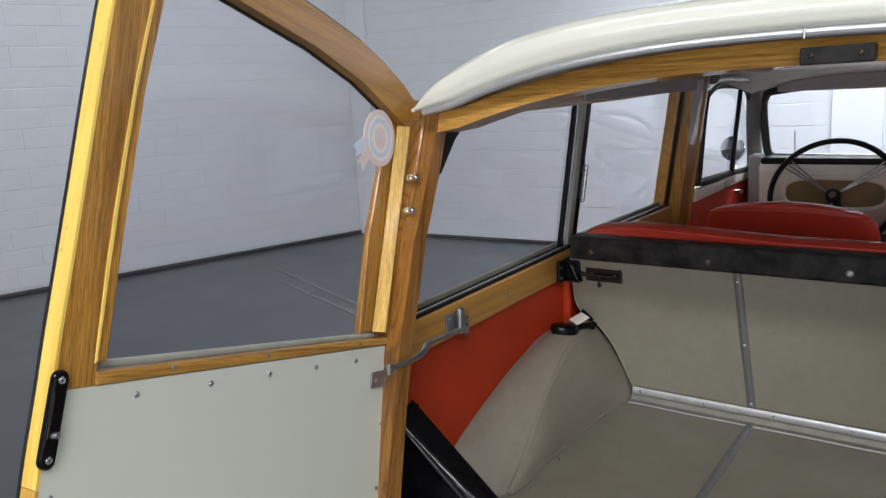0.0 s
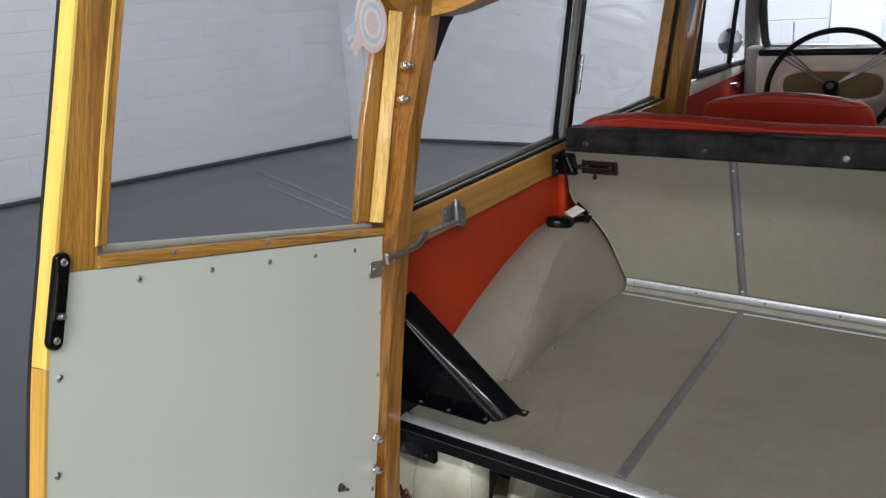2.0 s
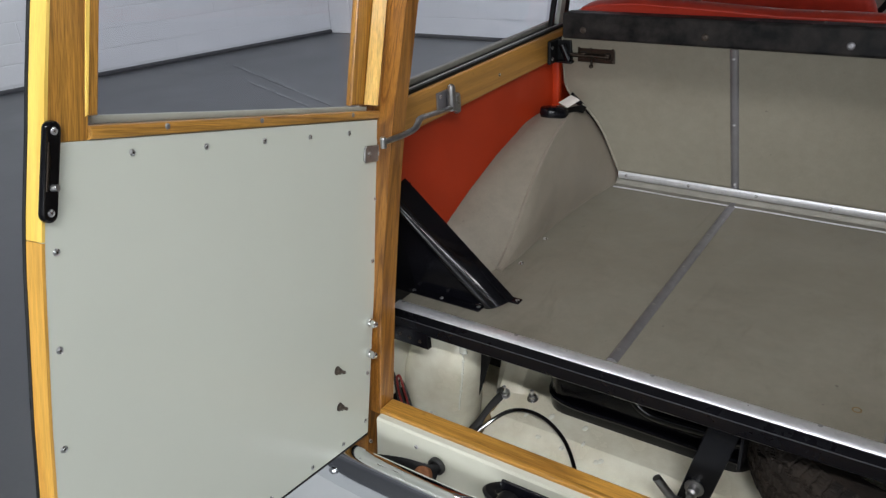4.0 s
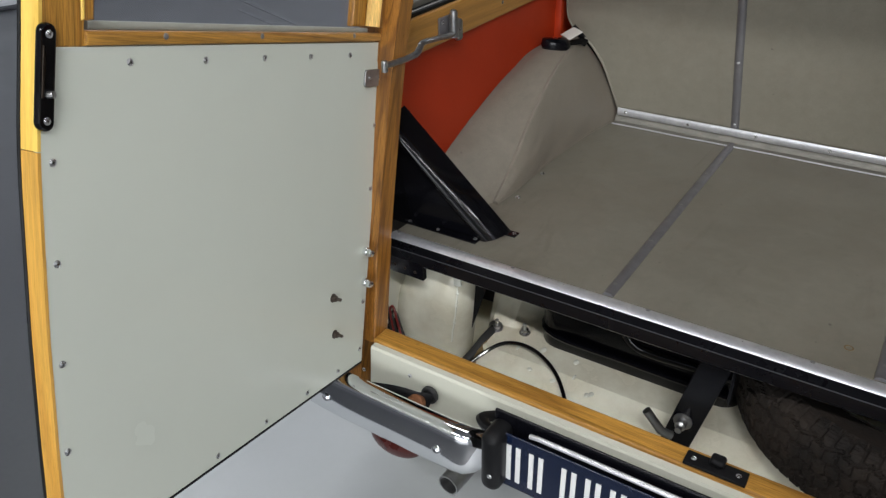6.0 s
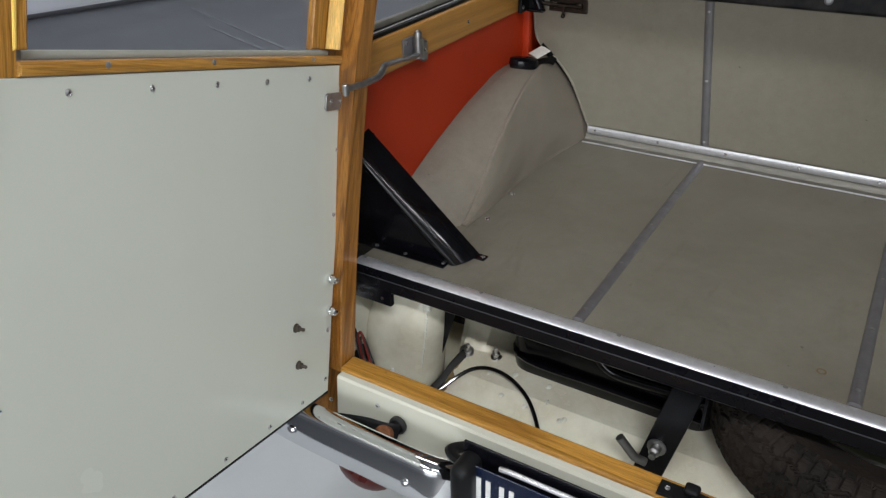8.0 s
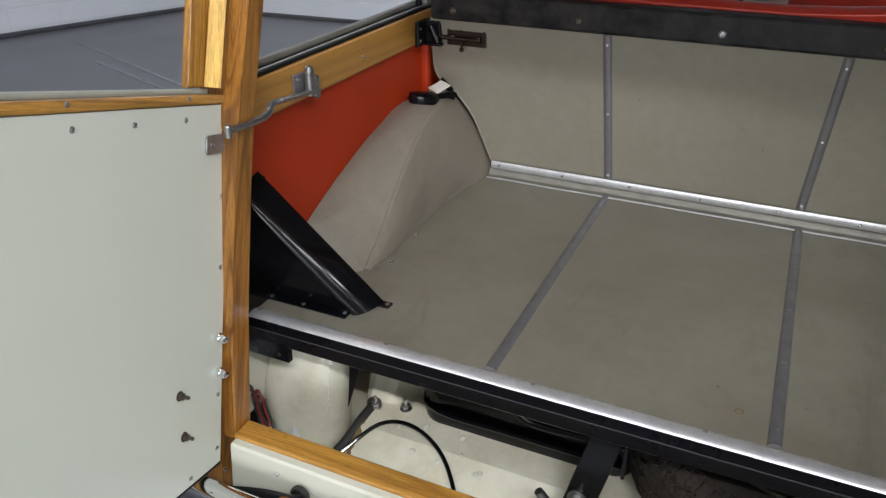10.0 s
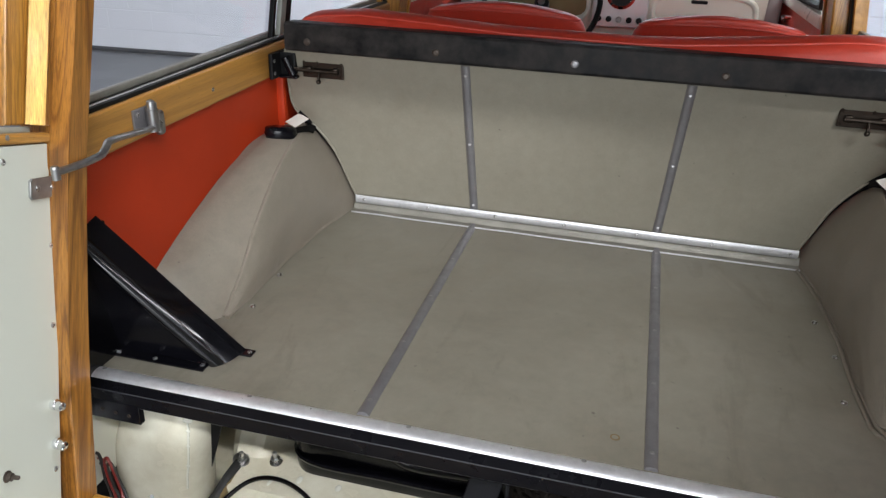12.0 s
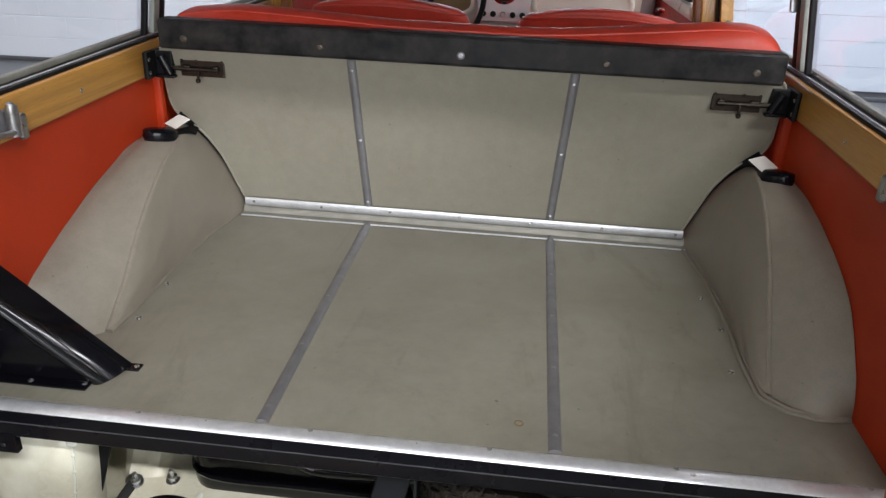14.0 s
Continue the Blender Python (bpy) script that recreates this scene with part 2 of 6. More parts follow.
BRONZE = surface("aged_brown_steel", (0.055, 0.043, 0.034), 0.4, metal=0.9, amount=0.4, blotch=60, bump=0.2)
NUT = surface("tarnished_brown_nut", (0.10, 0.080, 0.066), 0.45, metal=0.6, amount=0.4, blotch=80, bump=0.2)
POST_GREY = surface("grey_cab_paint", (0.13, 0.125, 0.12), 0.45, amount=0.15, blotch=10, bump=0.05)
LINING = surface("grey_headlining", (0.38, 0.36, 0.355), 0.8, amount=0.1, blotch=6, bump=0.15)
DASH = surface("cream_dash_paint", (0.78, 0.77, 0.68), 0.3, amount=0.06, blotch=6, bump=0.03)
GOLD = surface("olive_glovebox_board", (0.20, 0.145, 0.055), 0.55, amount=0.2, blotch=12, bump=0.1)
FACIA = surface("silver_radio_face", (0.70, 0.70, 0.72), 0.4, metal=0.15, amount=0.1, blotch=20, bump=0.05)
NAVY = surface("navy_plate_enamel", (0.005, 0.011, 0.034), 0.22, coat=0.5, amount=0.1, blotch=12, bump=0.02)
WHITE = surface("white_enamel", (0.80, 0.80, 0.78), 0.35, amount=0.05, blotch=20, bump=0.02)
PAPER = surface("white_paper_tag", (0.75, 0.73, 0.68), 0.7, amount=0.08, blotch=30, bump=0.1)
PINK = surface("pale_pink_print", (0.76, 0.63, 0.63), 0.5, amount=0.06, blotch=30, bump=0.0)
SKY_BLUE = surface("pale_blue_print", (0.60, 0.67, 0.78), 0.5, amount=0.06, blotch=30, bump=0.0)
LENS = surface("red_lens", (0.060, 0.009, 0.007), 0.35, coat=0.0, amount=0.15, blotch=20, bump=0.05)
SHUTTER = surface("white_shutter_paint", (0.36, 0.385, 0.435), 0.35, amount=0.04, blotch=2, fine=60, bump=0.03)
WALL = surface("white_block_paint", (0.58, 0.592, 0.625), 0.5, amount=0.07, blotch=2.2, fine=70, bump=0.25, depth=0.004)
JOINT = surface("painted_mortar", (0.54, 0.55, 0.58), 0.7, amount=0.15, blotch=5, fine=90, bump=0.3, depth=0.003)
PLASTER = surface("smooth_wall_paint", (0.62, 0.63, 0.66), 0.5, amount=0.07, blotch=1.5, fine=60, bump=0.1)
CEILING_PAINT = surface("grey_ceiling_paint", (0.24, 0.245, 0.25), 0.7, amount=0.1, blotch=1.5, fine=60, bump=0.05)
FLOOR_DARK = surface("slate_floor_coating", (0.044, 0.047, 0.054), 0.34, amount=0.22, blotch=1.3, fine=60, bump=0.04, wear=0.1, dirt=(0.060, 0.063, 0.069))
FLOOR_LIGHT = surface("pale_floor_coating", (0.42, 0.44, 0.45), 0.34, amount=0.04, blotch=6, fine=90, bump=0.03, wear=0.03)
SKIRT = surface("grey_skirting_paint", (0.045, 0.047, 0.054), 0.45, amount=0.2, blotch=5, bump=0.05)
SCUFF = surface("pale_floor_mark", (0.11, 0.115, 0.124), 0.5, amount=0.5, blotch=9, bump=0.0, dirt=(0.062, 0.065, 0.072))
SEAL = surface("grey_green_glazing_mastic", (0.36, 0.375, 0.33), 0.45, amount=0.12, blotch=30, bump=0.1)
GLASS = glassy("clear_window_glass")
TUBE_GLOW, _, _, tube_bsdf = shader("glowing_tube_cover", (0.9, 0.9, 0.9), 0.5)
tube_bsdf.inputs["Emission Color"].default_value = (1.0, 0.98, 0.95, 1)
tube_bsdf.inputs["Emission Strength"].default_value = 6.0

# ---- mesh helpers ----
PLACED = {}
I4 = Matrix.Identity(4)


def thing(name, m, label, category, group="", kind=""):
    ob = new(name)
    ob.empty_display_size = 0.1
    ob.matrix_basis = m
    PLACED[ob] = m
    return tagged(ob, label, category, group, kind)


def finish(bm, sharp=35):
    bmesh.ops.recalc_face_normals(bm, faces=bm.faces)
    for f in bm.faces:
        f.smooth = True
    size = {f: f.calc_area() for f in bm.faces}
    for e in bm.edges:
        if len(e.link_faces) != 2:
            e.smooth = False
            continue
        bend = e.calc_face_angle(0)
        a, b = (size[f] for f in e.link_faces)
        e.smooth = bend < radians(sharp) and (bend < radians(10) or max(a, b) < 6 * min(a, b))


def meshed(name, bm, mat, sharp=35):
    finish(bm, sharp)
    me = bpy.data.meshes.new(name)
    bm.to_mesh(me)
    bm.free()
    me.materials.append(mat)
    return me


def part(name, bm, mat, parent, label="", m=I4, sharp=35):
    """One mesh object under a thing or a part; the mesh stands in the frame m of the world."""
    ob = new(name, bm if isinstance(bm, bpy.types.Mesh) else meshed(name, bm, mat, sharp))
    PLACED[ob] = m
    ob.parent = parent
    ob.matrix_parent_inverse = PLACED[parent].inverted()
    ob.matrix_basis = m
    return tagged(ob, label)


def alone(name, bm, mat, label="", category="", kind="", m=I4, sharp=35):
    ob = new(name, meshed(name, bm, mat, sharp))
    PLACED[ob] = m
    ob.matrix_basis = m
    return tagged(ob, label, category, "", kind)


def box(bm, lo, hi, bevel=0.003, m=I4, segs=2):
    lo, hi = Vector(lo), Vector(hi)
    mid, size = (lo + hi) / 2, hi - lo
    got = bmesh.ops.create_cube(bm, size=1, matrix=m @ Matrix.Translation(mid) @ Matrix.Diagonal((abs(size.x), abs(size.y), abs(size.z), 1)))
    if bevel:
        edges = list({e for v in got["verts"] for e in v.link_edges})
        bmesh.ops.bevel(bm, geom=edges, offset=min(bevel, 0.45 * min(abs(c) for c in size)), segments=segs, affect="EDGES", profile=0.5)
    return bm


def prism(bm, outline, lift, depth, bevel=0.0, m=I4):
    """A polygon in two axes, pushed through a third. lift(a, b, d) gives the place."""
    near = [bm.verts.new(m @ Vector(lift(a, b, 0.0))) for a, b in outline]
    far = [bm.verts.new(m @ Vector(lift(a, b, depth))) for a, b in outline]
    faces = [bm.faces.new(near), bm.faces.new(far[::-1])]
    k = len(outline)
    for i in range(k):
        faces.append(bm.faces.new((near[i], far[i], far[(i + 1) % k], near[(i + 1) % k])))
    if bevel:
        edges = list({e for f in faces[:2] for e in f.edges})
        bmesh.ops.bevel(bm, geom=edges, offset=bevel, segments=2, affect="EDGES", profile=0.5)
    return bm


def tube(bm, points, radius, segs=10, flat=1.0, closed=False, up=None):
    """A round (or flattened) bar along a line of points."""
    pts = [Vector(p) for p in points]
    rings, k = [], len(pts)
    side = None
    for i, p in enumerate(pts):
        ahead = (pts[(i + 1) % k] if closed or i + 1 < k else p) - (pts[i - 1] if closed or i else p)
        ahead.normalize()
        if side is None:
            side = ahead.cross(Vector(up or (0.31, 0.47, 0.83)))
        side = (side - ahead * side.dot(ahead)).normalized()
        other = ahead.cross(side)
        r = radius(i / max(1, k - 1)) if callable(radius) else radius
        rings.append([bm.verts.new(p + side * (r * math.cos(2 * math.pi * j / segs)) + other * (r * flat * math.sin(2 * math.pi * j / segs))) for j in range(segs)])
    for i in range(k if closed else k - 1):
        a, b = rings[i], rings[(i + 1) % k]
        for j in range(segs):
            bm.faces.new((a[j], a[(j + 1) % segs], b[(j + 1) % segs], b[j]))
    if not closed:
        bm.faces.new(rings[0][::-1])
        bm.faces.new(rings[-1])
    return bm


def lathe(bm, profile, m=I4, segs=20, closed=False):
    """Rings of (radius, height) round the z axis of m."""
    rings = []
    for r, h in profile:
        rings.append([bm.verts.new(m @ Vector((r * math.cos(2 * math.pi * j / segs), r * math.sin(2 * math.pi * j / segs), h))) for j in range(segs)])
    pairs = list(zip(rings, rings[1:])) + ([(rings[-1], rings[0])] if closed else [])
    for a, b in pairs:
        for j in range(segs):
            bm.faces.new((a[j], a[(j + 1) % segs], b[(j + 1) % segs], b[j]))
    if not closed:
        bm.faces.new(rings[0][::-1])
        bm.faces.new(rings[-1])
    return bm


def sheet(bm, at, nu, nv, thick):
    """A curved sheet: at(u, v) for u, v in 0..1, with the thickness laid along its normals."""
    grid = [[Vector(at(i / nu, j / nv)) for j in range(nv + 1)] for i in range(nu + 1)]
    top, low = [], []
    for i in range(nu + 1):
        a, b = [], []
        for j in range(nv + 1):
            du = grid[min(i + 1, nu)][j] - grid[max(i - 1, 0)][j]
            dv = grid[i][min(j + 1, nv)] - grid[i][max(j - 1, 0)]
            nrm = du.cross(dv)
            nrm = nrm.normalized() if nrm.length > 1e-9 else Vector((0, 0, 1))
            a.append(bm.verts.new(grid[i][j]))
            b.append(bm.verts.new(grid[i][j] - nrm * thick))
        top.append(a)
        low.append(b)
    for i in range(nu):
        for j in range(nv):
            bm.faces.new((top[i][j], top[i + 1][j], top[i + 1][j + 1], top[i][j + 1]))
            bm.faces.new((low[i][j], low[i][j + 1], low[i + 1][j + 1], low[i + 1][j]))
    for i in range(nu):
        bm.faces.new((top[i][0], low[i][0], low[i + 1][0], top[i + 1][0]))
        bm.faces.new((top[i][nv], top[i + 1][nv], low[i + 1][nv], low[i][nv]))
    for j in range(nv):
        bm.faces.new((top[0][j], top[0][j + 1], low[0][j + 1], low[0][j]))
        bm.faces.new((top[nu][j], low[nu][j], low[nu][j + 1], top[nu][j + 1]))
    return bm


def aimed(p, n, spin=0.0):
    """A frame at p whose z axis points along n."""
    q = Vector(n).to_track_quat("Z", "Y").to_matrix().to_4x4()
    return Matrix.Translation(p) @ q @ pose(0, 0, 0, 0, 0, spin)


def dome(r=0.006, h=0.003):
    bm = bmesh.new()
    return lathe(bm, [(r, 0), (r, h * 0.35), (r * 0.8, h * 0.75), (r * 0.45, h), (r * 0.2, h * 0.85)], segs=12)


def cross_head(r, h, mat, slot):
    """A countersunk cross-head screw in a thin cup washer."""
    bm = lathe(bmesh.new(), [(r, 0), (r, h * 0.55), (r * 0.86, h * 0.8), (r * 0.74, h * 0.55), (r * 0.66, h * 0.62), (r * 0.45, h), (r * 0.15, h)], segs=14)
    skin = len(bm.faces)
    for a in (0, 90):
        box(bm, (-r * 0.40, -r * 0.09, h * 0.7), (r * 0.40, r * 0.09, h * 1.06), 0, pose(0, 0, 0, 0, 0, a))
    me = meshed("screw", bm, mat)
    me.materials.append(slot)
    for f in list(me.polygons)[skin:]:
        f.material_index = 1
    return me


SCREW = cross_head(0.0041, 0.0018, ALU, BRONZE)
SCREW_BRIGHT = meshed("screw", dome(0.0056, 0.0038), ALU)
RIVET = meshed("rivet", dome(0.0040, 0.0024), ALU)

RIVET_DULL = meshed("rivet", dome(0.0038, 0.0014), ALU_RIVET)
RIVET_DARK = meshed("rivet", dome(0.0034, 0.0016), BRONZE)


def screw(p, n, parent, mesh=None):
    return part("screw", mesh or SCREW, None, parent, m=aimed(p, n, 30 * (hash(round(p[0] * 977)) % 12)))


def bezier(points, steps=8):
    """A smooth line through points."""
    pts = [Vector(p) for p in points]
    out = []
    for i in range(len(pts) - 1):
        p0, p1, p2, p3 = pts[max(i - 1, 0)], pts[i], pts[i + 1], pts[min(i + 2, len(pts) - 1)]
        for s in range(steps):
            t = s / steps
            out.append(0.5 * ((2 * p1) + (p2 - p0) * t + (2 * p0 - 5 * p1 + 4 * p2 - p3) * t * t + (3 * p1 - p0 - 3 * p2 + p3) * t ** 3))
    out.append(pts[-1])
    return out


def smooth(keys, x):
    """Cosine-eased value of (x, value) keys."""
    if x <= keys[0][0]:
        return keys[0][1]
    for (a, va), (b, vb) in zip(keys, keys[1:]):
        if x <= b:
            t = (x - a) / (b - a)
            return va + (vb - va) * t
    return keys[-1][1]

# ---- the showroom ----
CORNER = Vector((-5.23, 4.92, 0.0))


def wall_frame(start, way):
    """x along the wall, y out of the room, z up."""
    x = Vector((way[0], way[1], 0)).normalized()
    z = Vector((0, 0, 1))
    y = z.cross(x)
    m = Matrix((x, y, z)).transposed().to_4x4()
    m.translation = start
    return m


LEFT = wall_frame(CORNER + Vector((-0.92, -3.31, 0)).normalized() * 13.0, (0.92, 3.31))
FRONT = wall_frame(CORNER, (8.2, 0.55))
bm = bmesh.new()
floor = alone("floor", box(bm, (-11, -9.5, -0.25), (9, 8, 0.0), 0), FLOOR_DARK, "dark slate-grey coated showroom floor", "floor", "structure")
bm = bmesh.new()
alone("floor_pale_field", box(bm, (-1.14, -0.56, -0.02), (1.7, 3.6, 0.004), 0.002), FLOOR_LIGHT, "pale grey coated bay of the floor beneath the car", "floor", "structure")
for a, b in (((-5.05, 3.41), (-3.05, 2.63)), ((-4.40, 3.00), (-2.95, 2.47))):
    bm = bmesh.new()
    way = Vector((b[0] - a[0], b[1] - a[1], 0))
    box(bm, (0, -0.016, 0.0), (way.length, 0.016, 0.0025), 0, Matrix.Translation((a[0], a[1], 0)) @ pose(0, 0, 0, 0, 0, math.degrees(math.atan2(way.y, way.x))))
    alone("floor_mark", bm, SCUFF, "thin pale straight mark on the dark floor", "floor mark", "structure")

wall_left = alone("wall_left", box(bmesh.new(), (0, 0.0, -0.2), (13.0, 0.25, CEILING), 0), JOINT, "white-painted concrete block wall with grey skirting", "wall", "structure", LEFT)
wall_front = alone("wall_front", box(bmesh.new(), (0, 0.0, -0.2), (13.5, 0.25, CEILING), 0), JOINT, "white-painted concrete block wall", "wall", "structure", FRONT)
alone("wall_right", box(bmesh.new(), (7.9, -9, -0.2), (8.15, 6.2, CEILING), 0), PLASTER, "plain white showroom wall", "wall", "structure")
bm = bmesh.new()
for lo, hi in (((-10.5, -8.2, -0.2), (-0.75, -7.95, CEILING)), ((5.05, -8.2, -0.2), (8.2, -7.95, CEILING)), ((-0.75, -8.2, -0.2), (5.05, -7.95, 0.2)), ((-0.75, -8.2, 3.4), (5.05, -7.95, CEILING))):
    box(bm, lo, hi, 0)
alone("wall_back", bm, PLASTER, "plain white showroom wall with an added wide opening", "wall", "structure")
alone("ceiling", box(bmesh.new(), (-11, -9.5, CEILING), (9, 8, CEILING + 0.2), 0), CEILING_PAINT, "plain grey showroom ceiling", "ceiling", "structure")
part("skirting", box(bmesh.new(), (0, -0.018, 0), (13.0, -0.0005, 0.036), 0.006), SKIRT, wall_left, "dark grey painted skirting", LEFT)
part("skirting", box(bmesh.new(), (0.02, -0.018, 0), (13.5, -0.0005, 0.036), 0.006), SKIRT, wall_front, "dark grey painted skirting", FRONT)
part("pilaster", box(bmesh.new(), (0.0, -0.02, 0.0), (0.25, 0.0, CEILING - 0.01), 0.008), PLASTER, wall_front, "smooth white painted corner pilaster", FRONT)
part("pilaster", box(bmesh.new(), (4.470, -0.02, 0.0), (4.803, 0.0, CEILING - 0.01), 0.006), PLASTER, wall_front, "smooth white painted pilaster", FRONT)

for lx, ly, ll, lp, lt, lw, lc, ls in LAMPS:
    spot_m = pose(lx, ly, CEILING, 0, 0, lt)
    lamp = thing("strip_lamp", spot_m, "unseen long white ceiling strip lamp, switched on", "ceiling lamp", "strip lamps under the ceiling")
    part("housing", box(bmesh.new(), (-ll / 2 - 0.05, -0.14, -0.08), (ll / 2 + 0.05, 0.14, 0.0), 0.01), WHITE, lamp, m=spot_m)
    part("diffuser", box(bmesh.new(), (-ll / 2, -lw / 2, -0.13), (ll / 2, lw / 2, -0.078), 0.015), TUBE_GLOW, lamp, m=spot_m)

# ---- the car ----
car = thing("estate_car", pose(0, 0.9, 0), "cream wood-framed vintage estate car with rear door open", "car")
FLOOR_Z = 0.59


def rear_y(z):
    """The raked plane of the rear door posts."""
    return -0.20 + 0.27 * (z - 0.44)


def strip_x(s, y):
    """Where a rubbing strip runs on the load floor."""
    return -0.2125 if s < 0 else 0.2135 + 0.006 * y / 0.78


# load floor with its edge trims and strips
load_floor = part("load_floor", box(bmesh.new(), (-0.672, 0.0, 0.565), (0.672, 0.80, FLOOR_Z), 0.002), VINYL, car, "grey-beige leathercloth load floor, stained")
for s in (-1, 1):
    bm = bmesh.new()
    prism(bm, [(-0.0098, 0.0), (-0.0086, 0.0030), (-0.0060, 0.0052), (-0.0022, 0.0063), (0.0022, 0.0063), (0.0060, 0.0052), (0.0086, 0.0030), (0.0098, 0.0)], lambda a, b, d: (strip_x(s, 0.004 + d) + a, 0.002 + d, FLOOR_Z + b), 0.778)
    strip = part("floor_strip", bm, ALU_DULL, load_floor, "dull aluminium rubbing strip")
    for k in range(5):
        screw((strip_x(s, 0.035 + 0.178 * k), 0.035 + 0.178 * k, FLOOR_Z + 0.0060), (0, 0, 1), load_floor, RIVET_DULL)
bm = bmesh.new()
prism(bm, [(-0.001, 0.590), (-0.0035, 0.5922), (-0.009, 0.5937), (-0.015, 0.5940), (-0.021, 0.5931), (-0.0260, 0.5910), (-0.0285, 0.5880), (-0.01, 0.5882)], lambda a, b, d: (-0.665 + d, a, b), 1.33)
sill_trim = part("sill_trim", bm, ALU_TRIM, car, "worn bright aluminium edge strip")
for k in range(6):
    screw((-0.653 + 0.258 * k, -0.008, 0.5936), (0, 0, 1), sill_trim, RIVET_DULL)
bm = bmesh.new()
prism(bm, [(-0.002, 0.5835), (-0.025, 0.5865), (-0.030, 0.5845), (-0.0380, 0.5794), (-0.0405, 0.5782), (-0.0412, 0.5765), (-0.0390, 0.552), (-0.034, 0.547), (0.03, 0.547), (0.03, 0.57)], lambda a, b, d: (-0.70 + d, a, b), 1.40, 0.002)
crossmember = part("crossmember", bm, BLACK_CROSS, car, "black painted steel crossmember")
# grey tube stands in for the thin highlight on the fold
part("worn_edge", tube(bmesh.new(), [(-0.698 + 0.0698 * k, -0.0408, 0.5776) for k in range(21)], 0.0010, 6), SKIRT, crossmember, "grey line painted in for the highlight along the fold")
# black sheet added so the pale floor doesn't show past the housing
part("well_liner", box(bmesh.new(), (-0.750, -0.12, 0.13), (-0.731, 0.12, 0.54), 0.003), BLACK_SATIN, car, "black sheet closing the gap beside the wheel housing")
part("crossmember_plate", box(bmesh.new(), (-0.73, -0.0400, 0.520), (-0.575, -0.028, 0.556), 0.001), BLACK, car)
part("crossmember_plate", box(bmesh.new(), (0.612, -0.044, 0.505), (0.71, -0.030, 0.554), 0.004), BLACK_SATIN, car)
for k in range(5):
    screw((-0.690 + 0.024 * k, -0.0412, 0.543 - 0.002 * k), (0, -1, 0.1), crossmember, RIVET_DARK)
spot = part("floor_screw", lathe(bmesh.new(), [(0.0075, 0), (0.0072, 0.0006), (0.0052, 0.0006), (0.0050, 0)], pose(0.161, 0.063, FLOOR_Z), 18, True), STAIN, load_floor, "small rusty ring-shaped floor stain")
for s in (-1, 1):
    for x, y in ((0.536, 0.392), (0.526, 0.256)) if s < 0 else ((0.516, 0.528), (0.529, 0.405), (0.515, 0.260)):
        screw((s * x, y, FLOOR_Z), (0, 0, 1), load_floor, SCREW_BRIGHT)

# rear seat back seen from behind
LEAN_TOP, LEAN_LOW = (0.686, 0.99), (0.789, 0.625)


def back_y(z):
    return LEAN_LOW[0] + (LEAN_TOP[0] - LEAN_LOW[0]) * (z - LEAN_LOW[1]) / (LEAN_TOP[1] - LEAN_LOW[1])


edge = [(0.514, 0.625), (0.526, 0.660), (0.537, 0.695), (0.554, 0.745), (0.578, 0.787), (0.602, 0.815), (0.633, 0.840), (0.645, 0.868), (0.645, 0.905), (0.644, 0.93), (0.641, 0.980), (0.632, 0.998), (0.600, 1.005)]
outline = edge + [(-x, z) for x, z in reversed(edge)]
rear_seat = part("seat_back_panel", prism(bmesh.new(), outline, lambda a, b, d: (a, back_y(b) + d, b), 0.012, 0.002), VINYL_SEAT, car, "grey leathercloth back of the upright rear seat")
for s in (-1, 1):
    part("panel_edging", tube(bmesh.new(), bezier([(s * x, back_y(z) + 0.001, z) for x, z in edge], 5), 0.0034, 8), VINYL_SEAT, rear_seat, "pale piped cloth edge")
    bm = bmesh.new()
    prism(bm, [(-0.0098, 0.0), (-0.0080, -0.0034), (-0.0045, -0.0054), (0.0, -0.0060), (0.0045, -0.0054), (0.0080, -0.0034), (0.0098, 0.0)], lambda a, b, d: (s * (0.214 + 0.016 * d / 0.36) + a, back_y(0.63 + d) + b, 0.63 + d), 0.36)
    part("seat_strip", bm, ALU_DULL, rear_seat, "dull aluminium rubbing strip")
    for k in range(3):
        z = 0.645 + 0.162 * k
        screw((s * (0.214 + 0.016 * (z - 0.63) / 0.36), back_y(z) - 0.0058, z), (0, -1, 0.28), rear_seat, RIVET_DULL)
bm = bmesh.new()
box(bm, (-0.622, 0.643, 0.998), (0.622, 0.690, 1.058), 0.006)
bar = part("seat_top_bar", bm, BLACK_BAR, car, "worn black wooden bar with bolts")
bolt = meshed("bolt", dome(0.0080, 0.0035), ALU_DULL)
old_bolt = meshed("bolt", dome(0.0078, 0.0035), NUT)
for k in range(5):
    part("bolt", bolt if k == 2 else old_bolt, None, bar, m=aimed((-0.567 + 0.2835 * k, 0.6435, 1.020), (0, -1, 0)))
bm = bmesh.new()


def red_roll(u, v):
    x = -0.628 + 1.264 * u
    crown = smooth([(-0.628, 1.040), (-0.611, 1.059), (-0.585, 1.072), (-0.535, 1.078), (-0.47, 1.083), (-0.32, 1.077), (-0.15, 1.068), (0.12, 1.067), (0.21, 1.071), (0.37, 1.085), (0.50, 1.098), (0.56, 1.099), (0.592, 1.092), (0.614, 1.078), (0.636, 1.045)], x)
    a = math.pi * (1.0 - v)
    z = crown - 0.05 + 0.05 * math.sin(a) ** 0.7 if 0 < v < 1 else crown - 0.05
    return (x, 0.748 + 0.056 * math.cos(a), max(z, 1.004))


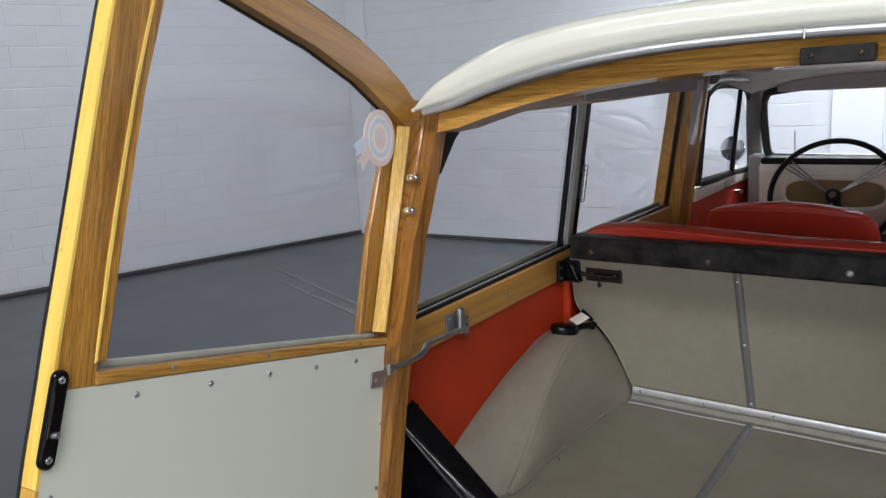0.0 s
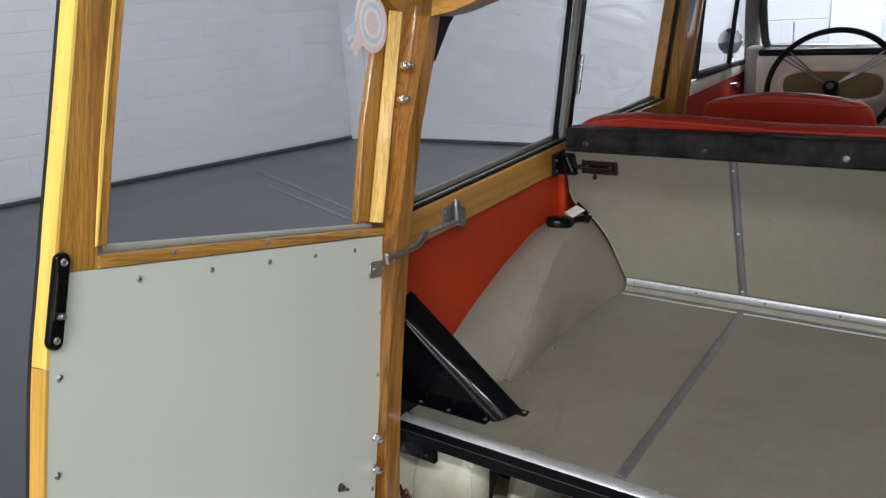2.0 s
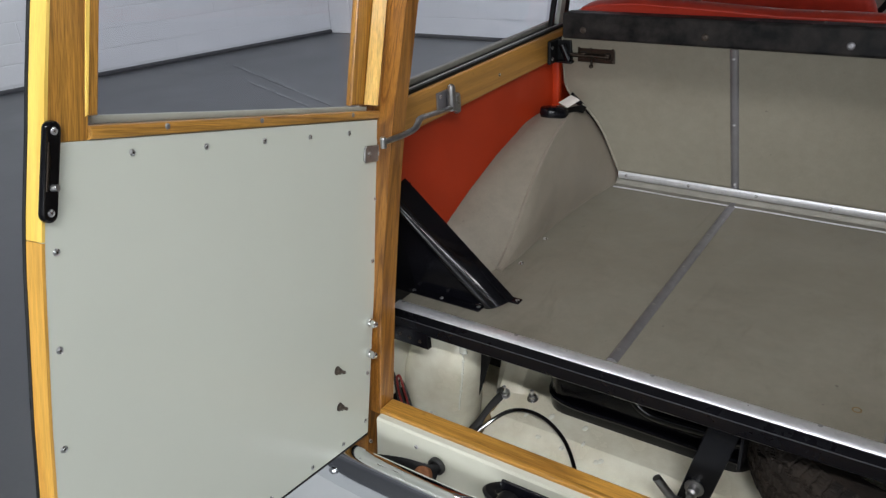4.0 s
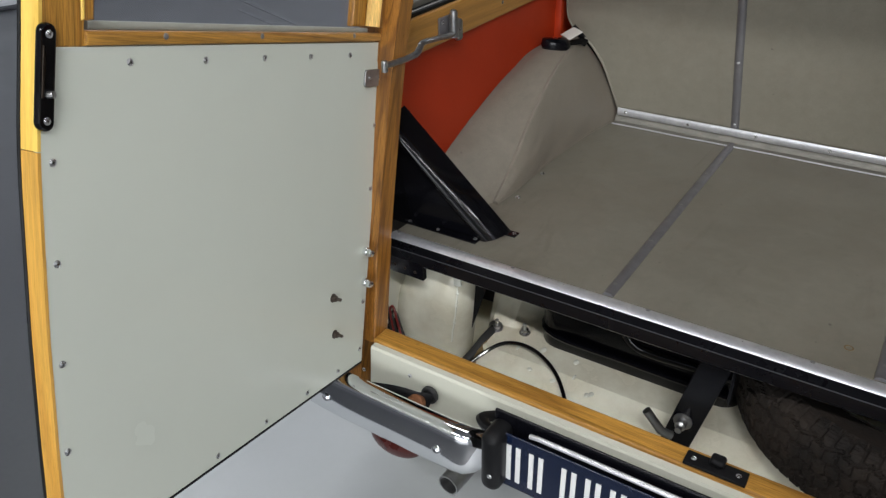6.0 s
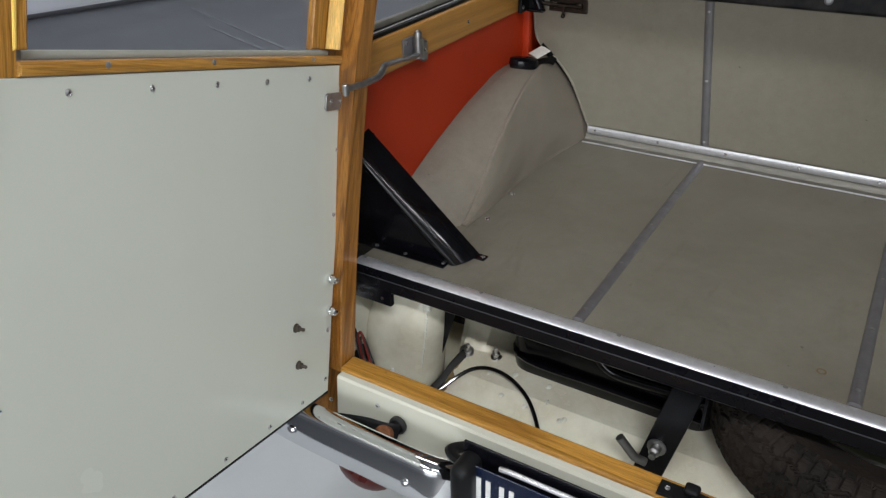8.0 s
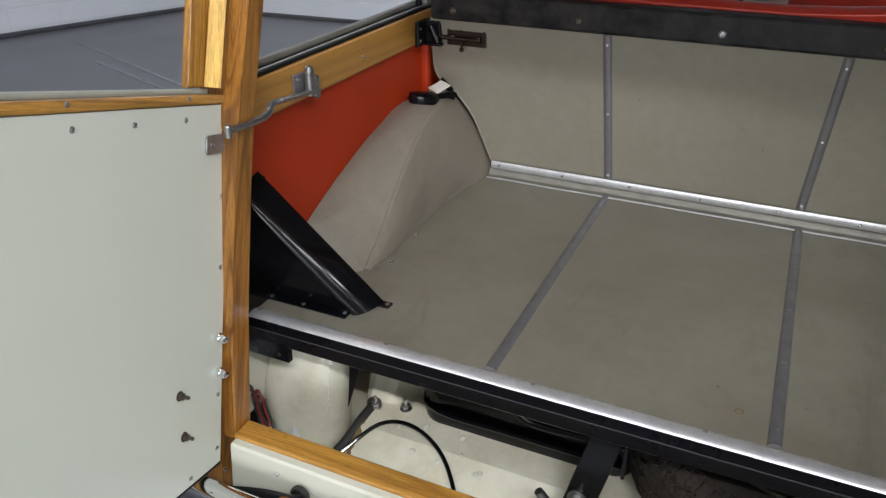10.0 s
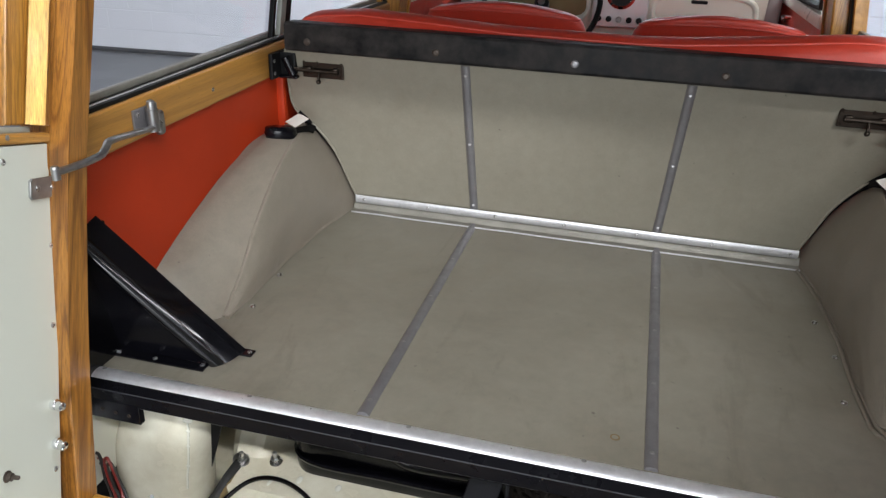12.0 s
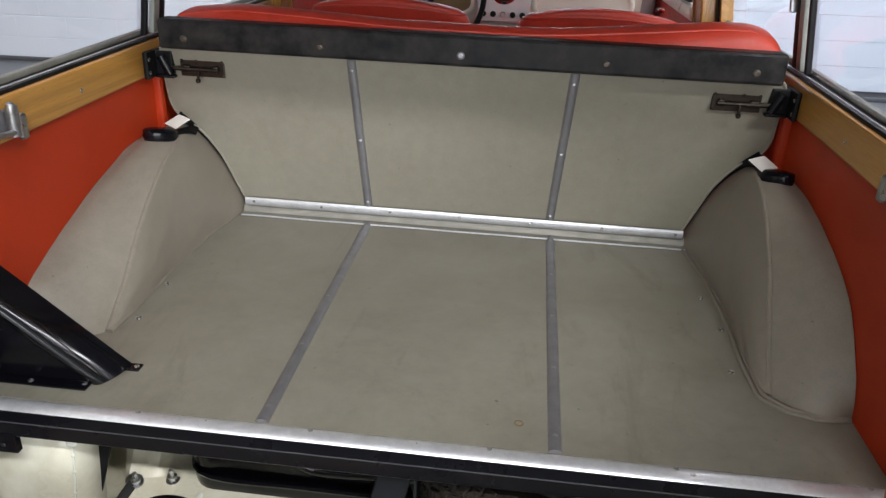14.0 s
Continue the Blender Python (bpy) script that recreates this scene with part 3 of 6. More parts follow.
sheet(bm, red_roll, 72, 14, 0.01)
red_back = part("seat_cushion_back", bm, RED_SEAT, car, "red leathercloth rear seat backrest")
part("backrest_core", prism(bmesh.new(), [(0.800, 0.60), (0.900, 0.60), (0.805, 1.03), (0.700, 1.03)], lambda a, b, d: (-0.50 + d, a, b), 1.00, 0.004), RED_SEAT, red_back)
part("piping", tube(bmesh.new(), [(-0.60 + 1.2 * k / 30, 0.712, red_roll(0.5 + (k / 30 - 0.5) * 1.2 / 1.27, 0.25)[2]) for k in range(31)], 0.0035, 8), RED_SEAT, red_back)
part("seat_cushion", box(bmesh.new(), (-0.60, 0.80, 0.42), (0.60, 1.22, 0.62), 0.05, segs=4), RED_SEAT, car, "red leathercloth rear seat cushion")
bm = bmesh.new()
prism(bm, [(0.782, 0.612), (0.7775, 0.6145), (0.7745, 0.620), (0.7740, 0.629), (0.7755, 0.6335), (0.779, 0.6335), (0.786, 0.614)], lambda a, b, d: (-0.512 + d, a, b), 1.030)
hinge_trim = part("hinge_trim", bm, ALU_TRIM, car, "bright aluminium angle at the foot of the seat back")
for k in range(7):
    screw((-0.49 + 0.165 * k, 0.7742, 0.624), (0, -1, 0.2), hinge_trim)
part("hinge_leaf", sheet(bmesh.new(), lambda u, v: (-0.520 + 1.046 * u, smooth([(0, 0.7640), (0.12, 0.7655), (0.8, 0.782), (1, 0.790)], v) + 0.0022 * noise.noise(Vector((u * 9, 0, 0))) * (1 - v), smooth([(0, 0.5905), (0.12, 0.5945), (0.8, 0.5950), (1, 0.612)], v)), 40, 12, 0.002), LEAF, hinge_trim, "dull beige hinge leaf on the floor")
part("leaf_edge", tube(bmesh.new(), [(-0.520 + 1.046 * k / 60, 0.7640 + 0.0022 * noise.noise(Vector((k * 0.15, 0, 0))), 0.5928) for k in range(61)], 0.0019, 8), ALU_TRIM, hinge_trim, "bright wavy leaf edge")

# slide bolts that hold the seat back
for s in (-1, 1):
    y = back_y(0.954)
    plate = part("slide_bolt", box(bmesh.new(), (s * 0.602, y - 0.004, 0.934), (s * 0.505, y, 0.972), 0.002), BRONZE, car, "aged brown steel slide bolt")
    part("bolt_rod", tube(bmesh.new(), [(s * 0.515, y - 0.011, 0.951), (s * 0.64, y - 0.011, 0.951)], 0.0050, 10), BRONZE, plate)
    part("bolt_knob", tube(bmesh.new(), [(s * 0.558, y - 0.012, 0.951), (s * 0.558, y - 0.017, 0.943), (s * 0.558, y - 0.020, 0.934)], 0.0030, 8), BRONZE, plate)
    bm = bmesh.new()
    bmesh.ops.create_uvsphere(bm, u_segments=12, v_segments=8, radius=0.0055, matrix=Matrix.Translation((s * 0.558, y - 0.0205, 0.929)))
    part("knob_ball", bm, BRONZE, plate)
    part("bolt_guide", box(bmesh.new(), (s * 0.596, y - 0.014, 0.944), (s * 0.578, y - 0.003, 0.959), 0.003), BRONZE, plate)
    part("bolt_guide", box(bmesh.new(), (s * 0.530, y - 0.014, 0.944), (s * 0.516, y - 0.003, 0.959), 0.003), BRONZE, plate)
    for px, pz in ((0.598, 0.967), (0.51, 0.967), (0.51, 0.939), (0.566, 0.967)):
        screw((s * px, y - 0.004, pz), (0, -1, 0), plate, RIVET_DARK)
    keep = part("bolt_keeper", box(bmesh.new(), (s * 0.616, y - 0.013, 0.932), (s * 0.652, y + 0.002, 0.986), 0.002), BLACK_SATIN, car, "black steel keeper for the slide bolt")
    part("keeper_wing", box(bmesh.new(), (s * 0.650, y - 0.055, 0.932), (s * 0.659, y + 0.02, 0.988), 0.002), BLACK_SATIN, keep)
    part("keeper_boss", tube(bmesh.new(), [(s * 0.618, y - 0.020, 0.940), (s * 0.634, y - 0.024, 0.978)], 0.0095, 14), BLACK, keep)
    part("keeper_foot", box(bmesh.new(), (s * 0.606, y - 0.030, 0.9325), (s * 0.648, y - 0.012, 0.9385), 0.002), BLACK, keep)
    for pz in (0.945, 0.972):
        screw((s * 0.650, y - 0.045, pz), (-s, 0, 0), keep)

# wheel arch covers
SEAM = [(0.568, 0.205, 0.590), (0.572, 0.282, 0.640), (0.577, 0.355, 0.700), (0.584, 0.445, 0.757), (0.592, 0.540, 0.798), (0.602, 0.640, 0.815), (0.640, 0.820, 0.796)]
OUTER = [(0.672, 0.160, 0.590), (0.670, 0.163, 0.665), (0.670, 0.225, 0.703), (0.670, 0.345, 0.752), (0.670, 0.470, 0.790), (0.670, 0.600, 0.815), (0.670, 0.820, 0.806)]
FOOT = [(0.552, 0.200, 0.590), (0.550, 0.290, 0.590), (0.553, 0.380, 0.590), (0.556, 0.450, 0.590), (0.553, 0.560, 0.590), (0.548, 0.660, 0.590), (0.520, 0.850, 0.590)]


def along(line, t):
    pts = bezier(line, 6)
    f = t * (len(pts) - 1)
    i = min(int(f), len(pts) - 2)
    return pts[i].lerp(pts[i + 1], f - i)


OUTER_OFF = [(0.672, 0.156, 0.590), (0.670, 0.162, 0.630), (0.670, 0.191, 0.672), (0.670, 0.260, 0.738), (0.670, 0.352, 0.778), (0.670, 0.473, 0.808), (0.670, 0.611, 0.822), (0.670, 0.820, 0.810)]
SEAM_OFF = [(0.560, 0.200, 0.590), (0.568, 0.282, 0.652), (0.576, 0.355, 0.716), (0.584, 0.445, 0.776), (0.592, 0.540, 0.815), (0.602, 0.640, 0.826), (0.640, 0.820, 0.804)]
SEAM_SHIFT = 0.0
for s in (-1, 1):
    def flip(p):
        return Vector((s * p[0], p[1], p[2]))

    def cap_face(u, v):
        p = (along(SEAM, u) + Vector((SEAM_SHIFT, 0, 0))).lerp(along(OUTER, u), v)
        p.z += 0.010 * math.sin(math.pi * v) * (0.4 + 0.6 * math.sin(math.pi * u)) + 0.0016 * noise.noise(Vector((u * 5, v * 3, s))) + 0.0013 * noise.noise(Vector((u * 17, v * 3.5, 7 + s)))
        p.y -= 0.030 * math.sin(math.pi * v) * max(0, 1 - 3 * u)
        return flip(p)

    def side_face(u, v):
        p = along(FOOT, u).lerp(along(SEAM, u) + Vector((SEAM_SHIFT, 0, 0)), v)
        p.x -= 0.020 * math.sin(math.pi * v) * max(0.0, u - 0.55) / 0.45
        p.x -= 0.010 * math.sin(math.pi * v) * math.sin(math.pi * u) + 0.002 * noise.noise(Vector((u * 6, v * 4, 3 + s))) + 0.0012 * noise.noise(Vector((u * 13, v * 7, 11 + s)))
        return flip(p)

    SEAM_SHIFT = -0.011 if s < 0 else 0.002
    if s > 0:
        SEAM, OUTER = SEAM_OFF, OUTER_OFF
    bm = bmesh.new()
    sheet(bm, cap_face, 54, 20, -0.006 * s)
    sheet(bm, side_face, 54, 18, 0.006 * s)
    arch = part("wheel_arch_cover", bm, VINYL_ARCH, car, "grey leathercloth wheel arch cover with a piped seam", sharp=50)
    part("piping", tube(bmesh.new(), [flip(p + Vector((SEAM_SHIFT, 0, 0))) + Vector((-0.001 * s, 0, 0.001)) for p in bezier(SEAM, 6)], 0.0046, 8), VINYL_ARCH, arch)
    hem = [flip(p) + Vector((-0.004 * s, 0, 0.003)) for p in bezier(FOOT, 6)]
    if s > 0:
        hem = [Vector((0.668, 0.150, 0.593)), Vector((0.625, 0.148, 0.593)), Vector((0.580, 0.163, 0.593)), Vector((0.556, 0.185, 0.593))] + hem
    part("hem", tube(bmesh.new(), hem, 0.0040, 8), VINYL_ARCH, arch)
    if s > 0:
        part("hem", tube(bmesh.new(), [p + Vector((-0.0085 * s, -0.004, -0.0012)) for p in hem], 0.0034, 8), VINYL_ARCH, arch)
    bm = bmesh.new()
    # black tube fills the dark gap between arch cover and seat back
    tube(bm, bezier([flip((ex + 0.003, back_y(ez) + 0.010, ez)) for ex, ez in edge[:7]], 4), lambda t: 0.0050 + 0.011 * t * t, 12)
    part("arch_edging", bm, WEBBING, arch, "black tube filling the dark gap beside the seat back")

# red side boards, waist rails, window channels
def dropped(bm):
    """The waist line falls a little towards the rear."""
    for v in bm.verts:
        v.co.z += 0.017 * (min(v.co.y, 0.70) - 0.70)
    return bm


def rail_box(lo, hi, bevel):
    """A bar along the waist, in two lengths so that it can follow the fall of the waist line."""
    bm = box(bmesh.new(), lo, hi, bevel)
    bmesh.ops.bisect_plane(bm, geom=bm.verts[:] + bm.edges[:] + bm.faces[:], plane_co=(0, 0.70, 0), plane_no=(0, 1, 0))
    return dropped(bm)


for s in (-1, 1):
    part("side_board", box(bmesh.new(), (s * 0.672, -0.05, 0.585), (s * 0.684, 0.735, 0.95), 0.002), RED_CARD, car, "orange-red trim board")
    part("side_board", box(bmesh.new(), (s * 0.655, 0.70, 0.60), (s * 0.684, 0.722, 0.937), 0.006), RED_CARD, car, "orange-red trim board end")
    part("side_board", box(bmesh.new(), (s * 0.672, 0.736, 0.42), (s * 0.684, 1.50, 0.95), 0.002), RED_CARD, car, "orange-red trim board")
    rail = part("waist_rail", rail_box((s * 0.660, -0.04, 0.9355), (s * 0.712, 1.52, 1.004), 0.004), WOOD_PALE, car, "varnished ash waist rail")
    part("window_channel", rail_box((s * 0.668, -0.02, 1.0035), (s * 0.705, 1.50, 1.0110), 0.002), BLACK_SATIN, rail, "black window channel")
    part("window_channel", rail_box((s * 0.689, -0.02, 1.0105), (s * 0.701, 1.50, 1.0225), 0.003), LEAF, rail, "grey-beige window channel lip")
    part("window_channel", dropped(tube(bmesh.new(), [(s * 0.6775, -0.02 + 0.72 * k, 1.0112) for k in (0, 1, 2)], 0.0018, 8)), ALU_TRIM, rail, "thin grey channel edge")
    screw((s * 0.660, 0.408, 0.960), (-s, 0, 0), rail, RIVET)
    part("outer_side", box(bmesh.new(), (s * 0.712, -0.10, 0.33), (s * 0.728, 1.55, 0.99), 0.006), CREAM_BODY, car, "cream painted outer side panel")
    # window glass: a sliding and a fixed pane with dark edges, leaning in towards the roof
    def leant(bm):
        for v in bm.verts:
            v.co.x -= s * 0.145 * max(0.0, v.co.z - 1.0)
        return bm

    rear_pane = part("side_window", leant(box(bmesh.new(), (s * 0.683, 0.03, 1.02), (s * 0.687, 0.775, 1.376), 0)), GLASS, car, "clear sliding side window")
    rear_pane.visible_shadow = False
    front_pane = part("side_window", leant(box(bmesh.new(), (s * 0.694, 0.70, 1.02), (s * 0.698, 1.47, 1.39), 0)), GLASS, car, "clear fixed side window")
    front_pane.visible_shadow = False
    part("pane_edge", leant(box(bmesh.new(), (s * 0.678, 0.700, 1.012), (s * 0.690, 0.712, 1.380), 0.002)), BLACK_SATIN, rear_pane, "black pane edge")
    part("pane_edge", leant(box(bmesh.new(), (s * 0.678, 0.738, 1.012), (s * 0.690, 0.764, 1.380), 0.002)), SEAL, rear_pane, "grey pane edge strip")
    part("pane_edge", leant(box(bmesh.new(), (s * 0.678, 0.765, 1.012), (s * 0.700, 0.790, 1.385), 0.002)), BLACK_SATIN, front_pane, "black pane edge")
    part("window_catch", leant(box(bmesh.new(), (s * 0.662, 0.772, 1.12), (s * 0.677, 0.782, 1.22), 0.003)), ALU, rear_pane, "bright window catch")
    part("window_post", leant(box(bmesh.new(), (s * 0.676, 1.448, 1.0), (s * 0.712, 1.465, 1.40), 0.003)), WOOD_PALE, car, "pale varnished window post")
    part("post_channel", leant(box(bmesh.new(), (s * 0.671, 1.466, 1.0), (s * 0.70, 1.490, 1.40), 0.002)), BLACK_SATIN, car, "black window channel")
    part("centre_post", leant(box(bmesh.new(), (s * 0.640, 1.490, 0.90), (s * 0.715, 1.585, 1.43), 0.005)), WOOD_Z, car, "varnished ash centre post")
    part("post_edge", leant(box(bmesh.new(), (s * 0.632, 1.586, 0.93), (s * 0.70, 1.602, 1.43), 0.002)), WOOD_Z, car, "varnished ash post edge")
    part("post_cover", prism(bmesh.new(), [(0.584, 1.415), (0.554, 1.419), (0.594, 1.22), (0.604, 1.22)], lambda a, b, d: (s * a, 1.4865 + d, b), 0.003, 0.0005), LINING, car, "grey painted post cover")
    part("post_gusset", prism(bmesh.new(), [(0.098, 1.275), (0.118, 1.372), (0.200, 1.372), (0.145, 1.335)], lambda a, b, d: (s * (0.605 + d), a, b), 0.02, 0.002), BLACK_SATIN, car, "black corner gusset")
    # top rail over the windows
    bm = bmesh.new()
    prism(bm, [(0.128, 1.372), (0.90, 1.378), (1.62, 1.392), (1.62, 1.432), (0.90, 1.424), (0.128, 1.41)], lambda a, b, d: (s * (0.585 + d), a, b), 0.10, 0.004)
    part("top_rail", bm, WOOD_Y, car, "varnished ash rail over the side windows")
    part("rail_cover", box(bmesh.new(), (s * 0.578, 0.66, 1.384), (s * 0.5845, 1.60, 1.424), 0.002), LINING, car, "grey painted cover board")

# rear posts, tailboard and header
POST = [(0.445, -0.130), (0.65, -0.100), (0.75, -0.080), (0.88, -0.051), (0.98, -0.026), (1.06, 0.000), (1.167, 0.034), (1.28, 0.086), (1.37, 0.123)]


def post_side(extra):
    """Side outline of a post: front edge up, rear edge down."""
    front = [(y, z) for z, y in POST]
    back = [(y - extra - 0.012 * (1.3 - z), z) for z, y in POST]
    return front + [(back[-1][0], 1.402)] + back[::-1]


for s in (-1, 1):
    post = part("rear_post", prism(bmesh.new(), post_side(0.034), lambda a, b, d: (s * (0.600 + d), a, b), 0.030, 0.003), WOOD_POST, car, "varnished ash rear door post")
    bm = bmesh.new()
    prism(bm, [(y - 0.004, z) for z, y in POST[:-1]] + [(0.119, 1.372), (0.085, 1.372)] + [(y - 0.036 - 0.012 * (1.3 - z), z) for z, y in POST[-2::-1]] + [(-0.20, 0.25), (-0.14, 0.25)], lambda a, b, d: (s * (0.6305 + d), a, b), 0.045, 0.003)
    part("post_rebate", bm, WOOD_POST, post)
    screw((s * 0.617, -0.190, 0.384), (0, -1, 0.2), post)
part("cap_rail", box(bmesh.new(), (-0.599, -0.178, 0.438), (0.599, -0.135, 0.458), 0.004), WOOD_X, car, "varnished ash cap rail")
bm = bmesh.new()
prism(bm, [(-0.1945, 0.4485), (-0.1910, 0.453), (-0.179, 0.453), (-0.179, 0.335), (-0.205, 0.335), (-0.205, 0.34)], lambda a, b, d: (-0.594 + d, a, b), 1.188, 0.003)
tailboard = part("tailboard", bm, CREAM_TAIL, car, "cream painted lower rear panel")
for x in (-0.498, -0.20, 0.20, 0.498):
    screw((x, -0.2000, 0.428), (0, -1, 0.1), tailboard)


def rim_low(x):
    return 1.474 - 0.070 * (min(abs(x), 0.53) / 0.53) ** 2.5 - 0.15 * max(0.0, abs(x) - 0.53)


def crown(x):
    return 1.536 - 0.096 * (abs(x) / 0.60) ** 3.8


bm = bmesh.new()
N = 28
top, low, topb, lowb = [], [], [], []
for k in range(N + 1):
    x = -0.575 + 1.15 * k / N
    zt, zb = rim_low(x) - 0.010, rim_low(x) - 0.043
    for lst, y, z in ((top, rear_y(zt) + 0.004, zt), (low, rear_y(zb) + 0.004, zb), (topb, rear_y(zt) + 0.07, zt), (lowb, rear_y(zb) + 0.07, zb - 0.004)):
        lst.append(bm.verts.new((x, y, z)))
for k in range(N):
    for a, b in ((top, low), (low, lowb), (lowb, topb), (topb, top)):
        bm.faces.new((a[k], a[k + 1], b[k + 1], b[k]))
bm.faces.new((top[0], low[0], lowb[0], topb[0]))
bm.faces.new((top[N], topb[N], lowb[N], low[N]))
bmesh.ops.bevel(bm, geom=[e for e in bm.edges if len(e.link_faces) == 2 and e.calc_face_angle(0) > 0.8], offset=0.005, segments=2, affect="EDGES")
header = part("header_rail", bm, WOOD_X, car, "arched varnished ash rail over the rear opening")
plate = part("door_bolt_plate", box(bmesh.new(), (0.009, 0.036, 1.430), (0.093, 0.062, 1.452), 0.002), BLACK_BAR, header, "black steel bolt plate")
for x in (0.022, 0.078):
    screw((x, 0.036, 1.441), (0, -1, 0), plate, RIVET_DARK)


def roof_at(u, v):
    x = 0.618 * math.sin(math.pi * (u - 0.5))
    lo, hi = rim_low(x), crown(x)
    k = max(0.0, abs(x) - 0.555) / 0.0631
    hi = lo + 0.004 + (hi - lo - 0.004) * math.sqrt(1 - k * k)
    rows = [(0.030, 0.0), (0.018, 0.10), (0.014, 0.35), (0.022, 0.62), (0.045, 0.82), (0.10, 0.93), (0.25, 0.98), (0.8, 1.0), (1.3, 1.0), (1.75, 0.97)]
    f = v * (len(rows) - 1)
    i = min(int(f), len(rows) - 2)
    y, h = (rows[i][c] + (rows[i + 1][c] - rows[i][c]) * (f - i) for c in (0, 1))
    return (x, y + 0.03 * (abs(x) / 0.66) ** 4, lo + (hi - lo) * h)


roof = part("roof", sheet(bmesh.new(), roof_at, 48, 27, 0.004), CREAM_BODY, car, "glossy cream painted roof", sharp=60)
part("gutter", tube(bmesh.new(), [(-0.60 + 1.2 * k / 40, 0.028 + 0.03 * (abs(-0.60 + 1.2 * k / 40) / 0.66) ** 4, rim_low(-0.60 + 1.2 * k / 40) - 0.004) for k in range(41)], 0.006, 10), GUTTER, roof, "bright aluminium rain gutter")
part("gutter_joint", box(bmesh.new(), (0.0145, 0.0205, 1.462), (0.0175, 0.034, 1.476), 0.001), STEEL, roof, "joint in the rain gutter")
for s in (-1, 1):
    part("gutter", tube(bmesh.new(), [(s * 0.655, 0.16, 1.380), (s * 0.675, 0.5, 1.388), (s * 0.672, 1.70, 1.398)], 0.008, 8), GUTTER, roof, "bright aluminium rain gutter")
part("roof_side", box(bmesh.new(), (-0.69, 0.22, 1.392), (-0.640, 1.75, 1.405), 0.006), CREAM_BODY, roof)
part("roof_side", box(bmesh.new(), (0.640, 0.22, 1.392), (0.69, 1.75, 1.405), 0.006), CREAM_BODY, roof)


def lining_at(u, v):
    x = -0.60 + 1.2 * u
    return (x, 0.10 + 2.2 * v, crown(x) * 0.6 + 0.4 * 1.52 - 0.024 - 0.10 * max(0, v - 0.62) ** 1.2 / 0.313)


part("headlining", sheet(bmesh.new(), lining_at, 24, 10, 0.005), LINING, car, "pale grey headlining")

# ---- open rear doors ----
EDGE_IN = [(-0.045, 0.649), (0.08, 0.6565), (0.13, 0.6590), (0.26, 0.6635), (0.42, 0.6650), (0.47, 0.6640), (0.57, 0.6570), (0.61, 0.6550), (0.70, 0.6485), (0.785, 0.6430), (0.88, 0.6370), (0.975, 0.6300), (1.105, 0.6140)]
ARC_IN = [(-0.048, 0.968), (-0.020, 0.970), (0.011, 0.982), (0.020, 0.984), (0.060, 0.997), (0.148, 1.021), (0.273, 1.038), (0.449, 1.046), (0.600, 1.046)]
ARC_OUT = [(-0.050, 1.018), (-0.033, 1.032), (0.02, 1.052), (0.08, 1.069), (0.157, 1.085), (0.250, 1.092), (0.321, 1.096), (0.48, 1.102), (0.630, 1.104)]
PANEL_SCREWS = [(0.549, 0.542), (0.433, 0.546), (0.320, 0.551), (0.213, 0.555), (0.105, 0.560), (0.648, 0.444), (0.648, 0.340), (0.647, 0.229), (0.645, 0.124), (0.643, 0.02),
                (0.012, 0.445), (0.012, 0.333), (0.012, 0.222), (0.012, 0.122), (0.012, 0.028), (0.085, 0.010), (0.18, 0.006), (0.29, 0.002), (0.40, -0.003), (0.52, -0.008)]
THICK = 0.024


